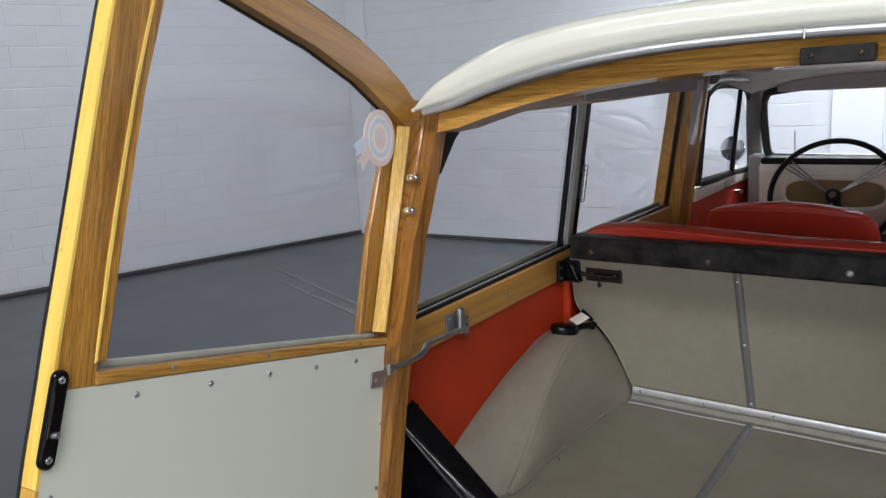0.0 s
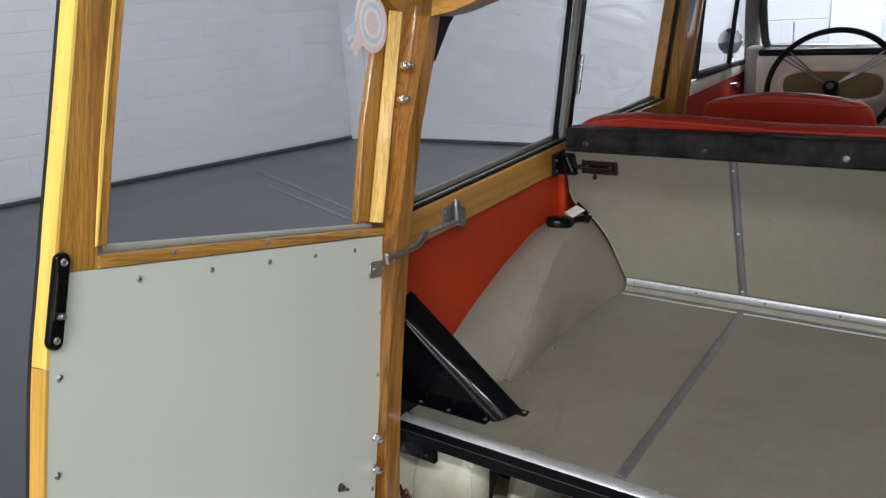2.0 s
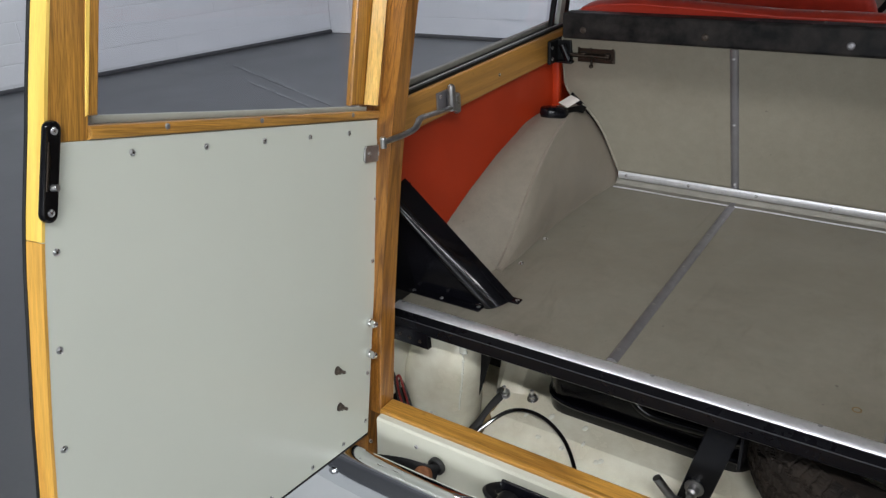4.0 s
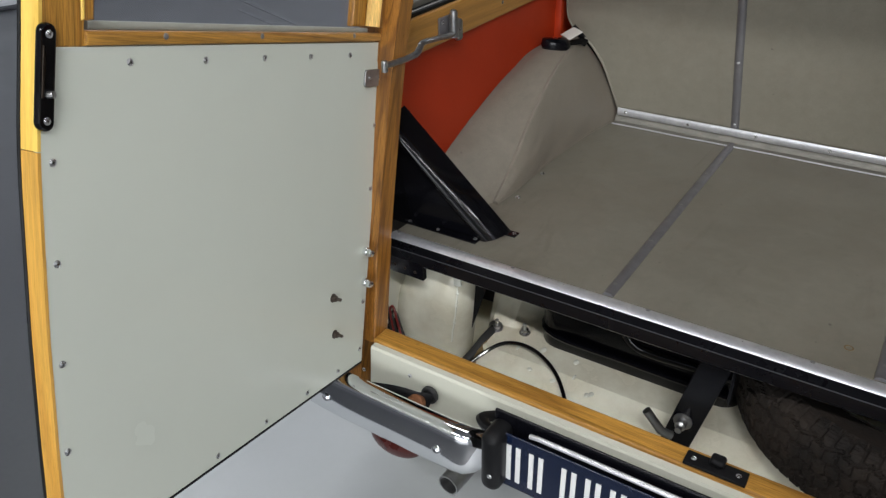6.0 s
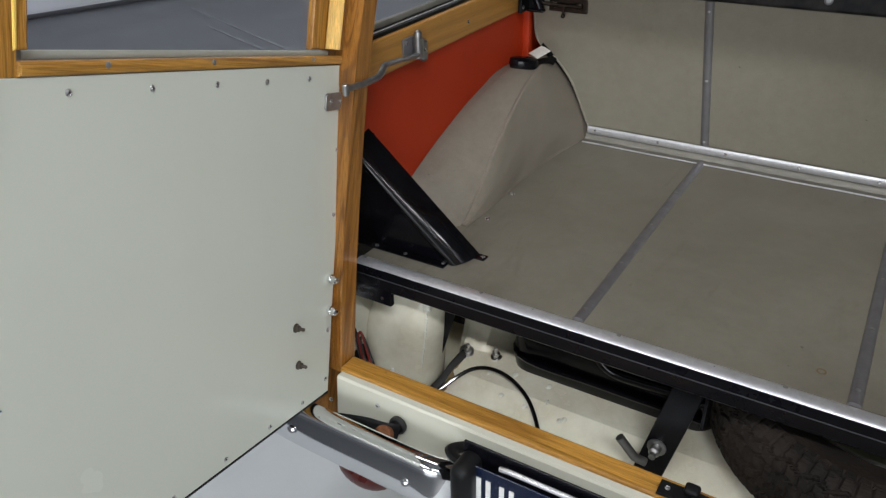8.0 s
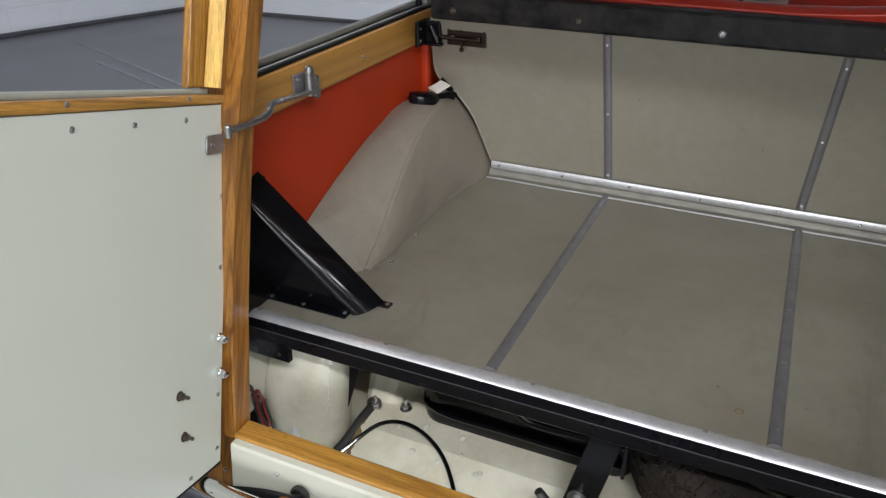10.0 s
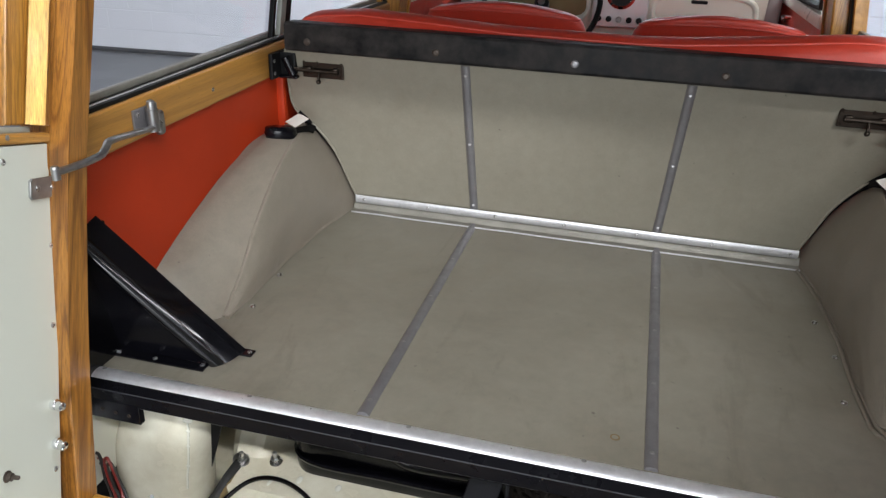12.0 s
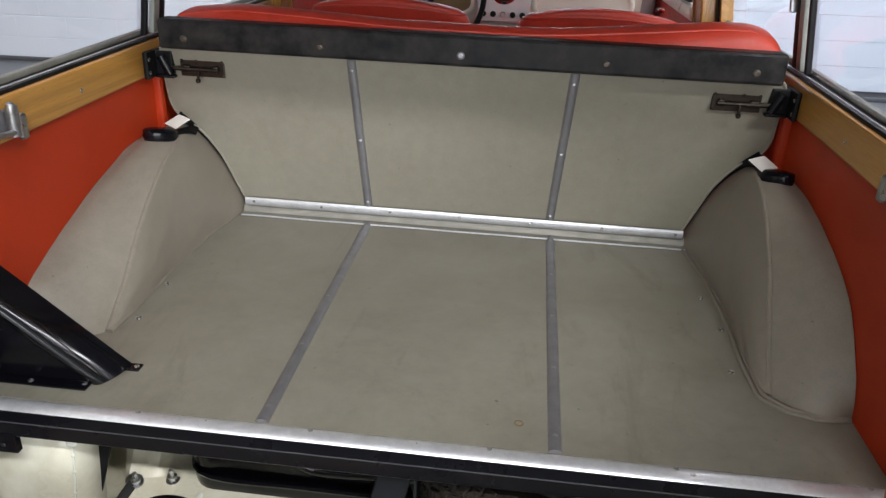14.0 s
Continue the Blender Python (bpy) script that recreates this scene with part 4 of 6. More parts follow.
def build_door(side):
    """A rear door standing open: across it u, up its hinge line w, out of its inner face y. side -1: the one hung on the near-side post."""
    uu, ww = Vector((-0.1329 * side, -0.9492, 0.2854)).normalized(), Vector((0.0536 * side, 0.2807, 0.9583))
    ww = (ww - uu * ww.dot(uu)).normalized()
    f = -side
    m = Matrix((uu, ww.cross(uu), ww)).transposed().to_4x4()
    m.translation = (0.603 * side, -0.211, 0.426)
    nrm = (ww.cross(uu) * f).normalized()

    def slab(outline, y0, y1, bevel=0.002):
        return prism(bmesh.new(), outline, lambda a, b, d: (a, f * (y0 + d), b), y1 - y0, bevel)

    def on_door(u, w, y=0.0):
        return m @ Vector((u, f * y, w))

    def piece(name, outline, y0, y1, mat, parent, label="", bevel=0.002):
        return part(name, slab(outline, y0, y1, bevel), mat, parent, label, m)

    free = [(smooth(EDGE_IN, k), k) for k in (-0.024, 0.06, 0.13, 0.20, 0.26, 0.34, 0.42, 0.47, 0.52, 0.5535)]
    door = piece("rear_door", [(-0.012, -0.004)] + [(a - 0.0045, b) for a, b in free] + [(-0.012, 0.586)], -THICK, -0.007, WOOD_X, car, "open wood-framed rear door with a cream inner panel")
    inner = piece("inner_panel", [(0.0, 0.0)] + [(a - 0.0015, b) for a, b in free] + [(0.0, 0.584)], -0.0065, 0.0, CREAM, door, "cream painted inner panel with screws", 0.001)
    piece("outer_skin", [(-0.014, -0.008)] + [(a - 0.005, b - (0.008 if b < 0 else 0)) for a, b in free] + [(-0.014, 0.586)], -THICK - 0.003, -THICK - 0.0005, CREAM_BODY, door, "cream painted outer skin")
    piece("window_rail", [(0.0, 0.5855), (0.606, 0.5565), (0.606, 0.5715), (0.0, 0.599)], -0.012, 0.003, WOOD_X, door, "", 0.003)
    piece("window_rail", [(0.0, 0.588), (0.606, 0.559), (0.606, 0.570), (0.0, 0.597)], -THICK, -0.0125, WOOD_X, door)
    piece("glass_seal", [(0.03, 0.5965), (0.590, 0.5720), (0.590, 0.581), (0.03, 0.6045)], -0.0235, -0.0135, SEAL, door, "grey glazing strip")
    piece("free_stile", [(0.6065, 0.5555), (0.6545, 0.5535), (0.6455, 0.70), (0.640, 0.785), (0.634, 0.880), (0.627, 0.975), (0.611, 1.105), (0.560, 1.10), (0.573, 0.994), (0.585, 0.890), (0.593, 0.728)], -THICK, 0.0, WOOD_Z, door)
    for lo, hi, mat, words in ((-0.030, 0.455, WOOD_LIT_RIM, "varnished door edge with bright light in its orange colour"), (0.456, 1.105, WOOD_LIT_EDGE, "varnished door edge with strong light in its pale colour")):
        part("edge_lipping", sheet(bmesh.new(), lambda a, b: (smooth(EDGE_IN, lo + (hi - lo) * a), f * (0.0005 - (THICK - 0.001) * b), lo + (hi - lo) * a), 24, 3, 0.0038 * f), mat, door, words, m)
    part("edge_strip", tube(bmesh.new(), [(smooth(EDGE_IN, -0.030 + 1.135 * k / 40), f * (-THICK - 0.0005), -0.030 + 1.135 * k / 40) for k in range(41)], 0.0022, 8), BLACK_SATIN, door, "dark strip along the door edge", m)
    # dark line just below the inner panel's bottom edge
    part("edge_strip", tube(bmesh.new(), [(0.0, f * -0.0025, -0.0030), (free[0][0] - 0.004, f * -0.0025, free[0][1] - 0.0030)], 0.0026, 8), BLACK_SATIN, door, "dark strip along the door edge", m)
    piece("glazing_bead", [(0.591, 0.582), (0.6075, 0.580), (0.6040, 0.685), (0.5995, 0.760), (0.5895, 0.890), (0.5765, 0.994), (0.570, 1.04), (0.556, 1.04), (0.561, 0.994), (0.575, 0.890), (0.584, 0.760), (0.5885, 0.685)], -0.012, -0.001, WOOD_Z, door, "", 0.003)
    piece("bead_edge", [(0.6050, 0.582), (0.6095, 0.580), (0.6060, 0.685), (0.6015, 0.760), (0.5915, 0.890), (0.5785, 0.994), (0.572, 1.04), (0.5680, 1.04), (0.5745, 0.994), (0.5875, 0.890), (0.5970, 0.760), (0.6015, 0.685)], -0.010, 0.0015, WOOD_LIT_EDGE, door, "bead edge with strong light in its colour", 0.002)
    piece("hinge_stile", [(-0.012, 0.608), (0.082, 0.604), (0.071, 0.78), (0.036, 0.985), (-0.020, 1.00)], -THICK, -0.013, WOOD_Z, door, "", 0.003)
    piece("hinge_stile", [(-0.012, 0.608), (0.029, 0.606), (-0.005, 0.976), (-0.030, 0.974)], -0.0125, 0.004, WOOD_Z, door, "", 0.002)
    part("glazing_bead", sheet(bmesh.new(), lambda a, b: (0.0455 - 0.033 * a - 0.0165 * b, f * (-0.0110 + 0.0165 * b), 0.607 + 0.371 * a), 20, 4, 0.005 * f), WOOD_LIT_BEAD, door, "slanted glazing bead with light in its colour", m)
    piece("arched_rail", ARC_IN + ARC_OUT[::-1], -THICK, 0.002, WOOD_ARCH, door, "", 0.003)
    piece("edge_strip", ARC_OUT + [(u - (0.004 if u < 0.1 else 0), w + 0.007) for u, w in ARC_OUT][::-1], -THICK - 0.006, -0.006, BLACK_SATIN, door, "dark strip along the door edge", 0.001)
    piece("arc_seal", [(u, w - 0.0018) for u, w in ARC_IN] + ARC_IN[::-1], -0.024, -0.017, RUBBER, door, "black rubber glass seal", 0.0005)
    pane = piece("door_glass", [(0.02, 0.59), (0.60, 0.57), (0.585, 1.06), (0.449, 1.06), (0.273, 1.055), (0.148, 1.04), (0.03, 1.0)], -0.021, -0.017, GLASS, door, "clear door window glass", 0)
    pane.visible_shadow = False
    for u, w in PANEL_SCREWS:
        screw(on_door(u, w), nrm, inner)
    for u, w in ((0.022, 0.70), (0.008, 0.88), (0.10, 0.590), (0.33, 0.579), (0.50, 0.571)):
        screw(on_door(u, w, 0.0032), nrm, door, RIVET_DULL)
    def lock_ring(r):
        """A slim plate with round ends, standing along the free edge."""
        lo, hi = Vector((0.6588, 0.4845)), Vector((0.6520, 0.5680))
        way = (hi - lo).normalized()
        out = Vector((way.y, -way.x))
        arc = [k * math.pi / 8 for k in range(9)]
        return [tuple(lo + out * r * math.cos(a) - way * r * math.sin(a)) for a in arc[::-1]] + [tuple(hi + out * r * math.cos(a) + way * r * math.sin(a)) for a in arc]

    lock = piece("lock_plate", lock_ring(0.0088), 0.0, 0.0085, BLACK_COVER, door, "black enamelled door lock plate", 0.0022)
    for u, w in ((0.6522, 0.5665), (0.6584, 0.4860)):
        part("screw", SCREW, None, lock, m=aimed(on_door(u, w, 0.0082), nrm) @ Matrix.Diagonal((0.95, 0.95, 0.8, 1)))
    part("lock_bolt", tube(bmesh.new(), [on_door(0.6562, 0.5105, 0.007), on_door(0.6540, 0.5115, 0.014)], 0.0036, 10), STEEL, lock)
    piece("lock_tongue", [(0.6615, 0.508), (0.6640, 0.508), (0.6600, 0.556), (0.6585, 0.556), (0.6580, 0.540)], 0.0085, 0.0100, BRONZE, lock, "", 0.0005)
    for u, w in ((0.115, 0.157), (0.103, 0.087)):
        part("bolt_nut", lathe(bmesh.new(), [(0.0080, 0), (0.0080, 0.0012), (0.0056, 0.0018), (0.0056, 0.007), (0.0030, 0.0075), (0.0030, 0.016), (0.002, 0.017)], aimed(on_door(u, w), nrm), 12), NUT, inner, "brown steel bolt and nut")
    for u, w, y in ((0.020, 0.220, 0.010), (0.016, 0.161, 0.010), (0.006, 0.884, 0.028), (0.010, 0.824, 0.028)):
        base = on_door(u, w, y)
        part("hinge_bolt", lathe(bmesh.new(), [(0.0062, -0.014), (0.0078, -0.011), (0.0084, -0.006), (0.0074, -0.002), (0.0056, 0.0), (0.0070, 0.002), (0.0074, 0.006), (0.0058, 0.010), (0.002, 0.012)], aimed(base, nrm * 0.8 + uu * 0.3), 14), CHROME, door, "bright domed hinge bolt")
    plate = piece("stay_plate", [(-0.006, 0.513), (0.054, 0.510), (0.058, 0.514), (0.058, 0.534), (0.054, 0.538), (-0.006, 0.541)], 0.0, 0.004, STEEL, door, "grey steel stay plate", 0.001)
    for u in (0.012, 0.044):
        screw(on_door(u, 0.525, 0.004), nrm, plate)
    # cranked stay between the door and the waist rail
    knuckle = Vector((0.592 * side, -0.1015, 0.966))
    line = [knuckle] + [Vector((-side * x, y, z)) for x, y, z in ((-0.592, -0.050, 0.962), (-0.5985, -0.004, 0.9595), (-0.6015, 0.013, 0.9655), (-0.605, 0.028, 0.9705), (-0.619, 0.087, 0.9615), (-0.638, 0.165, 0.948), (-0.645, 0.190, 0.945))]
    arm = part("door_stay", tube(bmesh.new(), bezier(line, 6), 0.0060, 10, 0.75), STEEL, car, "cranked grey steel door stay")
    part("pivot", lathe(bmesh.new(), [(0.0055, -0.010), (0.0055, 0.006), (0.004, 0.0085)], Matrix.Translation(knuckle), 14), STEEL, arm)
    x = 0.6575 * side
    bracket = part("stay_bracket", box(bmesh.new(), (x - 0.0025, 0.156, 0.939), (x + 0.0025, 0.222, 0.979), 0.002), ALU_DULL, car, "grey cast stay bracket")
    part("bracket_post", tube(bmesh.new(), [(0.645 * side, 0.190, 0.938), (0.645 * side, 0.190, 0.975)], 0.0098, 14), STEEL, bracket)
    part("bracket_cap", lathe(bmesh.new(), [(0.0076, -0.004), (0.0080, 0.006), (0.0066, 0.013), (0.003, 0.0155)], Matrix.Translation((0.645 * side, 0.190, 0.975)), 14), STEEL, bracket)
    part("bracket_lug", box(bmesh.new(), (0.641 * side, 0.203, 0.926), (0.654 * side, 0.221, 0.968), 0.006, segs=3), STEEL, bracket)
    screw((0.655 * side, 0.166, 0.970), (-side, 0, 0), bracket)
    return door, on_door, nrm, m


door, on_door, NRM, DOOR = build_door(-1)
build_door(1)
# round paper rosette stuck on the glass
face = aimed(on_door(0.0740, 0.9427, -0.0060), NRM)
rosette = part("rosette_sticker", lathe(bmesh.new(), [(0.049, 0), (0.049, 0.0008), (0.001, 0.0009)], face, 36), WHITE, door, "round pale pink and blue rosette sticker on the glass")
part("ring", lathe(bmesh.new(), [(0.034, 0.0009), (0.034, 0.0014), (0.026, 0.0014), (0.026, 0.0009)], face, 36, True), SKY_BLUE, rosette)
part("ring", lathe(bmesh.new(), [(0.049, 0.0009), (0.049, 0.0014), (0.040, 0.0014), (0.040, 0.0009)], face, 36, True), PINK, rosette)
part("centre_disc", lathe(bmesh.new(), [(0.019, 0.0009), (0.019, 0.0014), (0.001, 0.0014)], face, 24), PINK, rosette)
for k in range(2):
    part("bar", box(bmesh.new(), (-0.008, -0.004 + 0.005 * k, 0.0015), (0.008, -0.002 + 0.005 * k, 0.0018), 0), SKY_BLUE, rosette, "", face)
for mat, pts, y in ((PINK, [(0.078, 0.915), (0.098, 0.925), (0.122, 0.890), (0.110, 0.892), (0.104, 0.880)], -0.0158), (SKY_BLUE, [(0.092, 0.922), (0.108, 0.938), (0.136, 0.916), (0.126, 0.911), (0.126, 0.900)], -0.0164)):
    part("ribbon", prism(bmesh.new(), pts, lambda a, b, d: (a + 0.016, y + 0.0108 + d, b - 0.003), 0.0006), mat, rosette, "", DOOR)

# ---- black folded cover in the corner of the load floor ----
ROLL_WAY = Vector((0.178, 0.062, -0.221)).normalized()
ROLL_FOOT = Vector((-0.4795, 0.061, 0.592))


def wedge_at(u, v):
    """The rolled edge of the cover: one round fold of even section, cut off level at the floor."""
    low, far = Vector((-0.013, -0.003, -0.011)), Vector((0.003, 0.045, 0.015))
    way = (low + far) * -0.5
    p = ROLL_FOOT + low.lerp(way, v).lerp(way.lerp(far, v), v)
    foot = p + ROLL_WAY * ((0.592 - p.z) / ROLL_WAY.z)
    top = p + ROLL_WAY * ((-0.664 - p.x) / ROLL_WAY.x)
    return top.lerp(foot, u)


bm = bmesh.new()
sheet(bm, wedge_at, 30, 40, -0.003)
cover = part("filler_cover", bm, BLACK_COVER, car, "black gloss folded steel cover over the filler pipe", sharp=70)
bm = bmesh.new()
prism(bm, [(-0.690, 0.592), (-0.500, 0.592), (-0.644, 0.788), (-0.662, 0.816), (-0.690, 0.81)], lambda a, b, d: (a, 0.055 - 0.24 * (b - 0.592) + 0.02 * (a + 0.494) + d, b), 0.003)
part("cover_face", bm, BLACK, cover)
part("cover_side", box(bmesh.new(), (-0.671, -0.10, 0.585), (-0.664, 0.062, 0.825), 0.002), BLACK_COVER, cover)
part("cover_flange", box(bmesh.new(), (-0.68, 0.032, 0.5905), (-0.500, 0.052, 0.594), 0.001), BLACK, cover)
part("cover_flange", box(bmesh.new(), (-0.472, 0.094, 0.5905), (-0.446, 0.114, 0.594), 0.003), BLACK, cover)
for x, y in ((-0.66, 0.040), (-0.592, 0.040), (-0.508, 0.046), (-0.453, 0.104)):
    screw((x, y, 0.594), (0, 0, 1), cover)

# ---- lap belt anchors with paper tags on the wheel arches ----
for s, ax, ay, tx, ty, turn in ((-1, -0.620, 0.603, -0.596, 0.637, -40), (1, 0.629, 0.592, 0.611, 0.629, 40)):
    belt = thing("belt_anchor", pose(ax, ay, 0.822), "black plastic belt anchor on the wheel arch cover", "belt anchor", "belt anchors")
    lie = pose(ax, ay, 0.823 + 0.006 * (s > 0), -6, 0, s * (48 if s > 0 else 56))
    bm = bmesh.new()
    lathe(bm, [(0.020, -0.006), (0.0225, 0.002), (0.021, 0.009), (0.014, 0.013), (0.005, 0.0135)], lie @ Matrix.Diagonal((1.05, 1.6, 1.35, 1)), 28)
    part("anchor_body", bm, BLACK, belt)
    part("anchor_boss", lathe(bmesh.new(), [(0.015, 0.004), (0.015, 0.014), (0.011, 0.0165), (0.005, 0.017)], lie @ pose(0, -0.020, 0), 20), BLACK, belt)
    part("anchor_slot", box(bmesh.new(), (-0.004, -0.002, 0.009), (0.004, 0.028, 0.0145), 0.003, lie), RUBBER, belt)
    sx, sz = (0.591, 0.815) if s < 0 else (0.604, 0.826)
    drape = bezier([(ax - s * 0.012, ay + 0.016, 0.8275 + 0.005 * (s > 0)), (s * (sx + 0.006), 0.655, sz + 0.010), (s * (sx + 0.000), 0.690, sz + 0.004), (s * (sx - 0.004), 0.716, sz - 0.006)], 6)
    part("strap", sheet(bmesh.new(), lambda u, v: drape[round(u * (len(drape) - 1))] + Vector((s * 0.016 * (v - 0.5), (0.026 + 0.030 * u) * (v - 0.5), -0.002 * abs(v - 0.5))), len(drape) - 1, 4, 0.003), WEBBING, belt, "black webbing strap")
    tag = thing("paper_tag", pose(tx, ty, 0.836), "small white paper tag on the black strap", "paper tag", "paper tags")
    bm = bmesh.new()
    sheet(bm, lambda u, v: pose(tx, ty, 0.848, 22, 0, turn) @ Vector((-0.026 + 0.052 * u, -0.0185 + 0.037 * v, 0.0015 * math.sin(3 * u) + 0.001 * v)), 8, 4, 0.0008)
    part("tag_paper", bm, PAPER, tag)

# ---- lower compartment ----
def well_at(u, v):
    x = -0.72 + 1.44 * u
    y, z = (smooth([(0, a), (0.25, b), (0.45, c), (0.5, c), (0.8, d), (1, e)], v) for a, b, c, d, e in ((-0.176, -0.02, 0.066, 0.24, 0.40), (0.262, 0.270, 0.327, 0.335, 0.50)))
    k = max(0.0, min(1.0, (-0.40 - x) / 0.08)) if v > 0.5 else 0.0
    if k:
        k = k * k * (3 - 2 * k)
        y = y + k * (smooth([(0.5, 0.066), (0.8, 0.165), (1, 0.26)], v) - y)
        z = z + k * (smooth([(0.5, 0.327), (0.68, 0.342), (0.8, 0.395), (0.9, 0.46), (1, 0.53)], v) - z)
    if v > 0.25:
        d = max(0.0, min(1.0, (-0.506 - 0.25 * max(0.0, y - 0.1) - x) / 0.030))
        z -= 0.24 * d ** 2 * min(1.0, (v - 0.25) / 0.2)
    return (x, y, z + 0.002 * noise.noise(Vector((x * 6, y * 6, 0))))


def well_height(x, y):
    return min((abs(p[1] - y), p[2]) for p in (well_at((x + 0.72) / 1.44, k / 200) for k in range(201)))[1]


well = part("well_floor", sheet(bmesh.new(), well_at, 90, 60, 0.006), CREAM_WELL, car, "cream painted steel well floor, scuffed", sharp=20)

HOUSE = [(0.556, 0.20), (0.546, 0.30), (0.536, 0.40), (0.532, 0.47), (0.536, 0.505), (0.548, 0.524), (0.566, 0.527), (0.598, 0.523), (0.632, 0.510), (0.662, 0.490), (0.690, 0.462), (0.710, 0.428), (0.724, 0.38), (0.729, 0.32), (0.730, 0.20)]
HOUSE_LINE = bezier([(a, 0, b) for a, b in HOUSE], 6)
HOUSE_MID = Vector((0.625, 0, 0.30))


def house_at(u, f):
    """The domed end of the pressed wheel housing: u round its rim, f outwards from the middle."""
    rim = HOUSE_LINE[round(u * (len(HOUSE_LINE) - 1))]
    p = HOUSE_MID.lerp(rim, f)
    return Vector((p.x, 0.018 + 0.085 * (1 - (1 - min(1.0, f) ** 3.0) ** 0.42), p.z))


def housing(s):
    """Pressed wheel housing, domed towards the rear and running on forward."""
    bm = bmesh.new()
    def skin(u, v):
        p = house_at(u, (0.05 + 0.95 * v / 0.8) if v < 0.8 else 1.0)
        k = max(0.0, (v - 0.8) / 0.2)
        return Vector((s * (p.x + (max(p.x, 0.715) - p.x) * k), p.y + 0.26 * k, p.z))
    sheet(bm, skin, len(HOUSE_LINE) - 1, 40, 0.002 * s)
    return part("wheel_house", bm, CREAM_WELL, car, "rounded cream wheel housing", sharp=50)


for s in (-1, 1):
    house = housing(s)


def seam_at(k):
    """Along the sealed joint near the inner side of the dome, top to bottom."""
    p = house_at(0.37 - 0.010 * k, 0.88 - 0.004 * k)
    return Vector((-p.x + 0.0020 * noise.noise(Vector((k * 1.7, 0, 0))), p.y - 0.001, p.z))


seam_line = [seam_at(k) for k in range(28)]
seam = part("weld_seam", tube(bmesh.new(), seam_line, 0.0019, 6), CREAM_BODY, house, "shiny sealed seam")
bm = bmesh.new()
for k in range(11):
    p = seam_at(k * 0.8) + Vector((0.005 * noise.noise(Vector((k * 2.3, 4, 0))), 0, 0))
    bmesh.ops.create_uvsphere(bm, u_segments=12, v_segments=8, radius=1, matrix=Matrix.Translation(p) @ Matrix.Diagonal((0.0075 + 0.004 * random.random(), 0.0050, 0.0052, 1)))
part("sealer_beads", bm, CREAM_BODY, seam, "glossy lumpy sealer")
for k in (13, 18, 23):
    bm = bmesh.new()
    bmesh.ops.create_uvsphere(bm, u_segments=10, v_segments=8, radius=1, matrix=Matrix.Translation(seam_line[k]) @ Matrix.Diagonal((0.0042, 0.0025, 0.0036, 1)))
    part("weld_spot", bm, CREAM_BODY, seam)
# black sheet stands in for the shaded gap between housing and well floor
part("inner_bracket", prism(bmesh.new(), [(-0.57, 0.25), (-0.560, 0.28), (-0.512, 0.44), (-0.502, 0.53), (-0.57, 0.53)], lambda a, b, d: (a, 0.090 + d, b), 0.004), BLACK_SATIN, car, "black sheet for the shade in the gap beside the wheel housing")
part("well_gusset", prism(bmesh.new(), [(-0.545, 0.225), (-0.525, 0.225), (-0.528, 0.300)], lambda a, b, d: (a, -0.03 + d, b), 0.08, 0.002), CREAM_WELL, car)
tank = part("fuel_tank", box(bmesh.new(), (-0.405, 0.128, 0.30), (0.02, 0.52, 0.548), 0.045, segs=5), BLACK, car, "black painted fuel tank")
part("tank_flange", tube(bmesh.new(), bezier([(-0.385, 0.40, 0.372), (-0.400, 0.24, 0.370), (-0.375, 0.132, 0.366), (-0.20, 0.122, 0.366), (0.0, 0.122, 0.366)], 6), 0.011, 8, 0.5), BLACK, tank)
part("tank_rib", tube(bmesh.new(), bezier([(-0.235, 0.150, 0.462), (-0.215, 0.130, 0.436), (-0.198, 0.126, 0.416), (-0.160, 0.125, 0.404), (-0.06, 0.125, 0.408), (0.02, 0.126, 0.410)], 6), 0.0115, 14), BLACK_COVER, tank)
clamp = part("spare_clamp", prism(bmesh.new(), [(-0.041, 0.520), (0.012, 0.520), (-0.040, 0.285), (-0.093, 0.285)], lambda a, b, d: (a, 0.012 - 0.15 * (0.52 - b) * 0 + d, b), 0.006, 0.002), BLACK, car, "black steel spare wheel bracket")
part("clamp_side", box(bmesh.new(), (0.013, 0.0, 0.45), (0.019, 0.05, 0.53), 0.002), BLACK, clamp)
part("washer", lathe(bmesh.new(), [(0.017, 0), (0.017, 0.003), (0.006, 0.004)], aimed((-0.052, 0.0115, 0.372), (0, -1, 0)), 20), STEEL, clamp)
nut = part("wing_nut", lathe(bmesh.new(), [(0.010, 0), (0.010, 0.014), (0.006, 0.018), (0.006, 0.026)], aimed((-0.052, 0.008, 0.372), (0, -1, 0)), 14), STEEL, clamp, "grey steel wing nut")
part("wing", tube(bmesh.new(), [(-0.062, -0.014, 0.352), (-0.080, -0.022, 0.362), (-0.108, -0.030, 0.402)], 0.0078, 12), STEEL, nut)
for x, y in ((-0.493, 0.116), (-0.437, 0.138)):
    lathe_m = aimed((x, y, well_height(x, y)), (0.05, -0.2, 1))
    part("well_bolt", lathe(bmesh.new(), [(0.013, 0), (0.013, 0.002), (0.0085, 0.003), (0.0085, 0.011), (0.0042, 0.012), (0.0042, 0.026), (0.0025, 0.027)], lathe_m, 12), ALU, well, "steel bolt and nut")
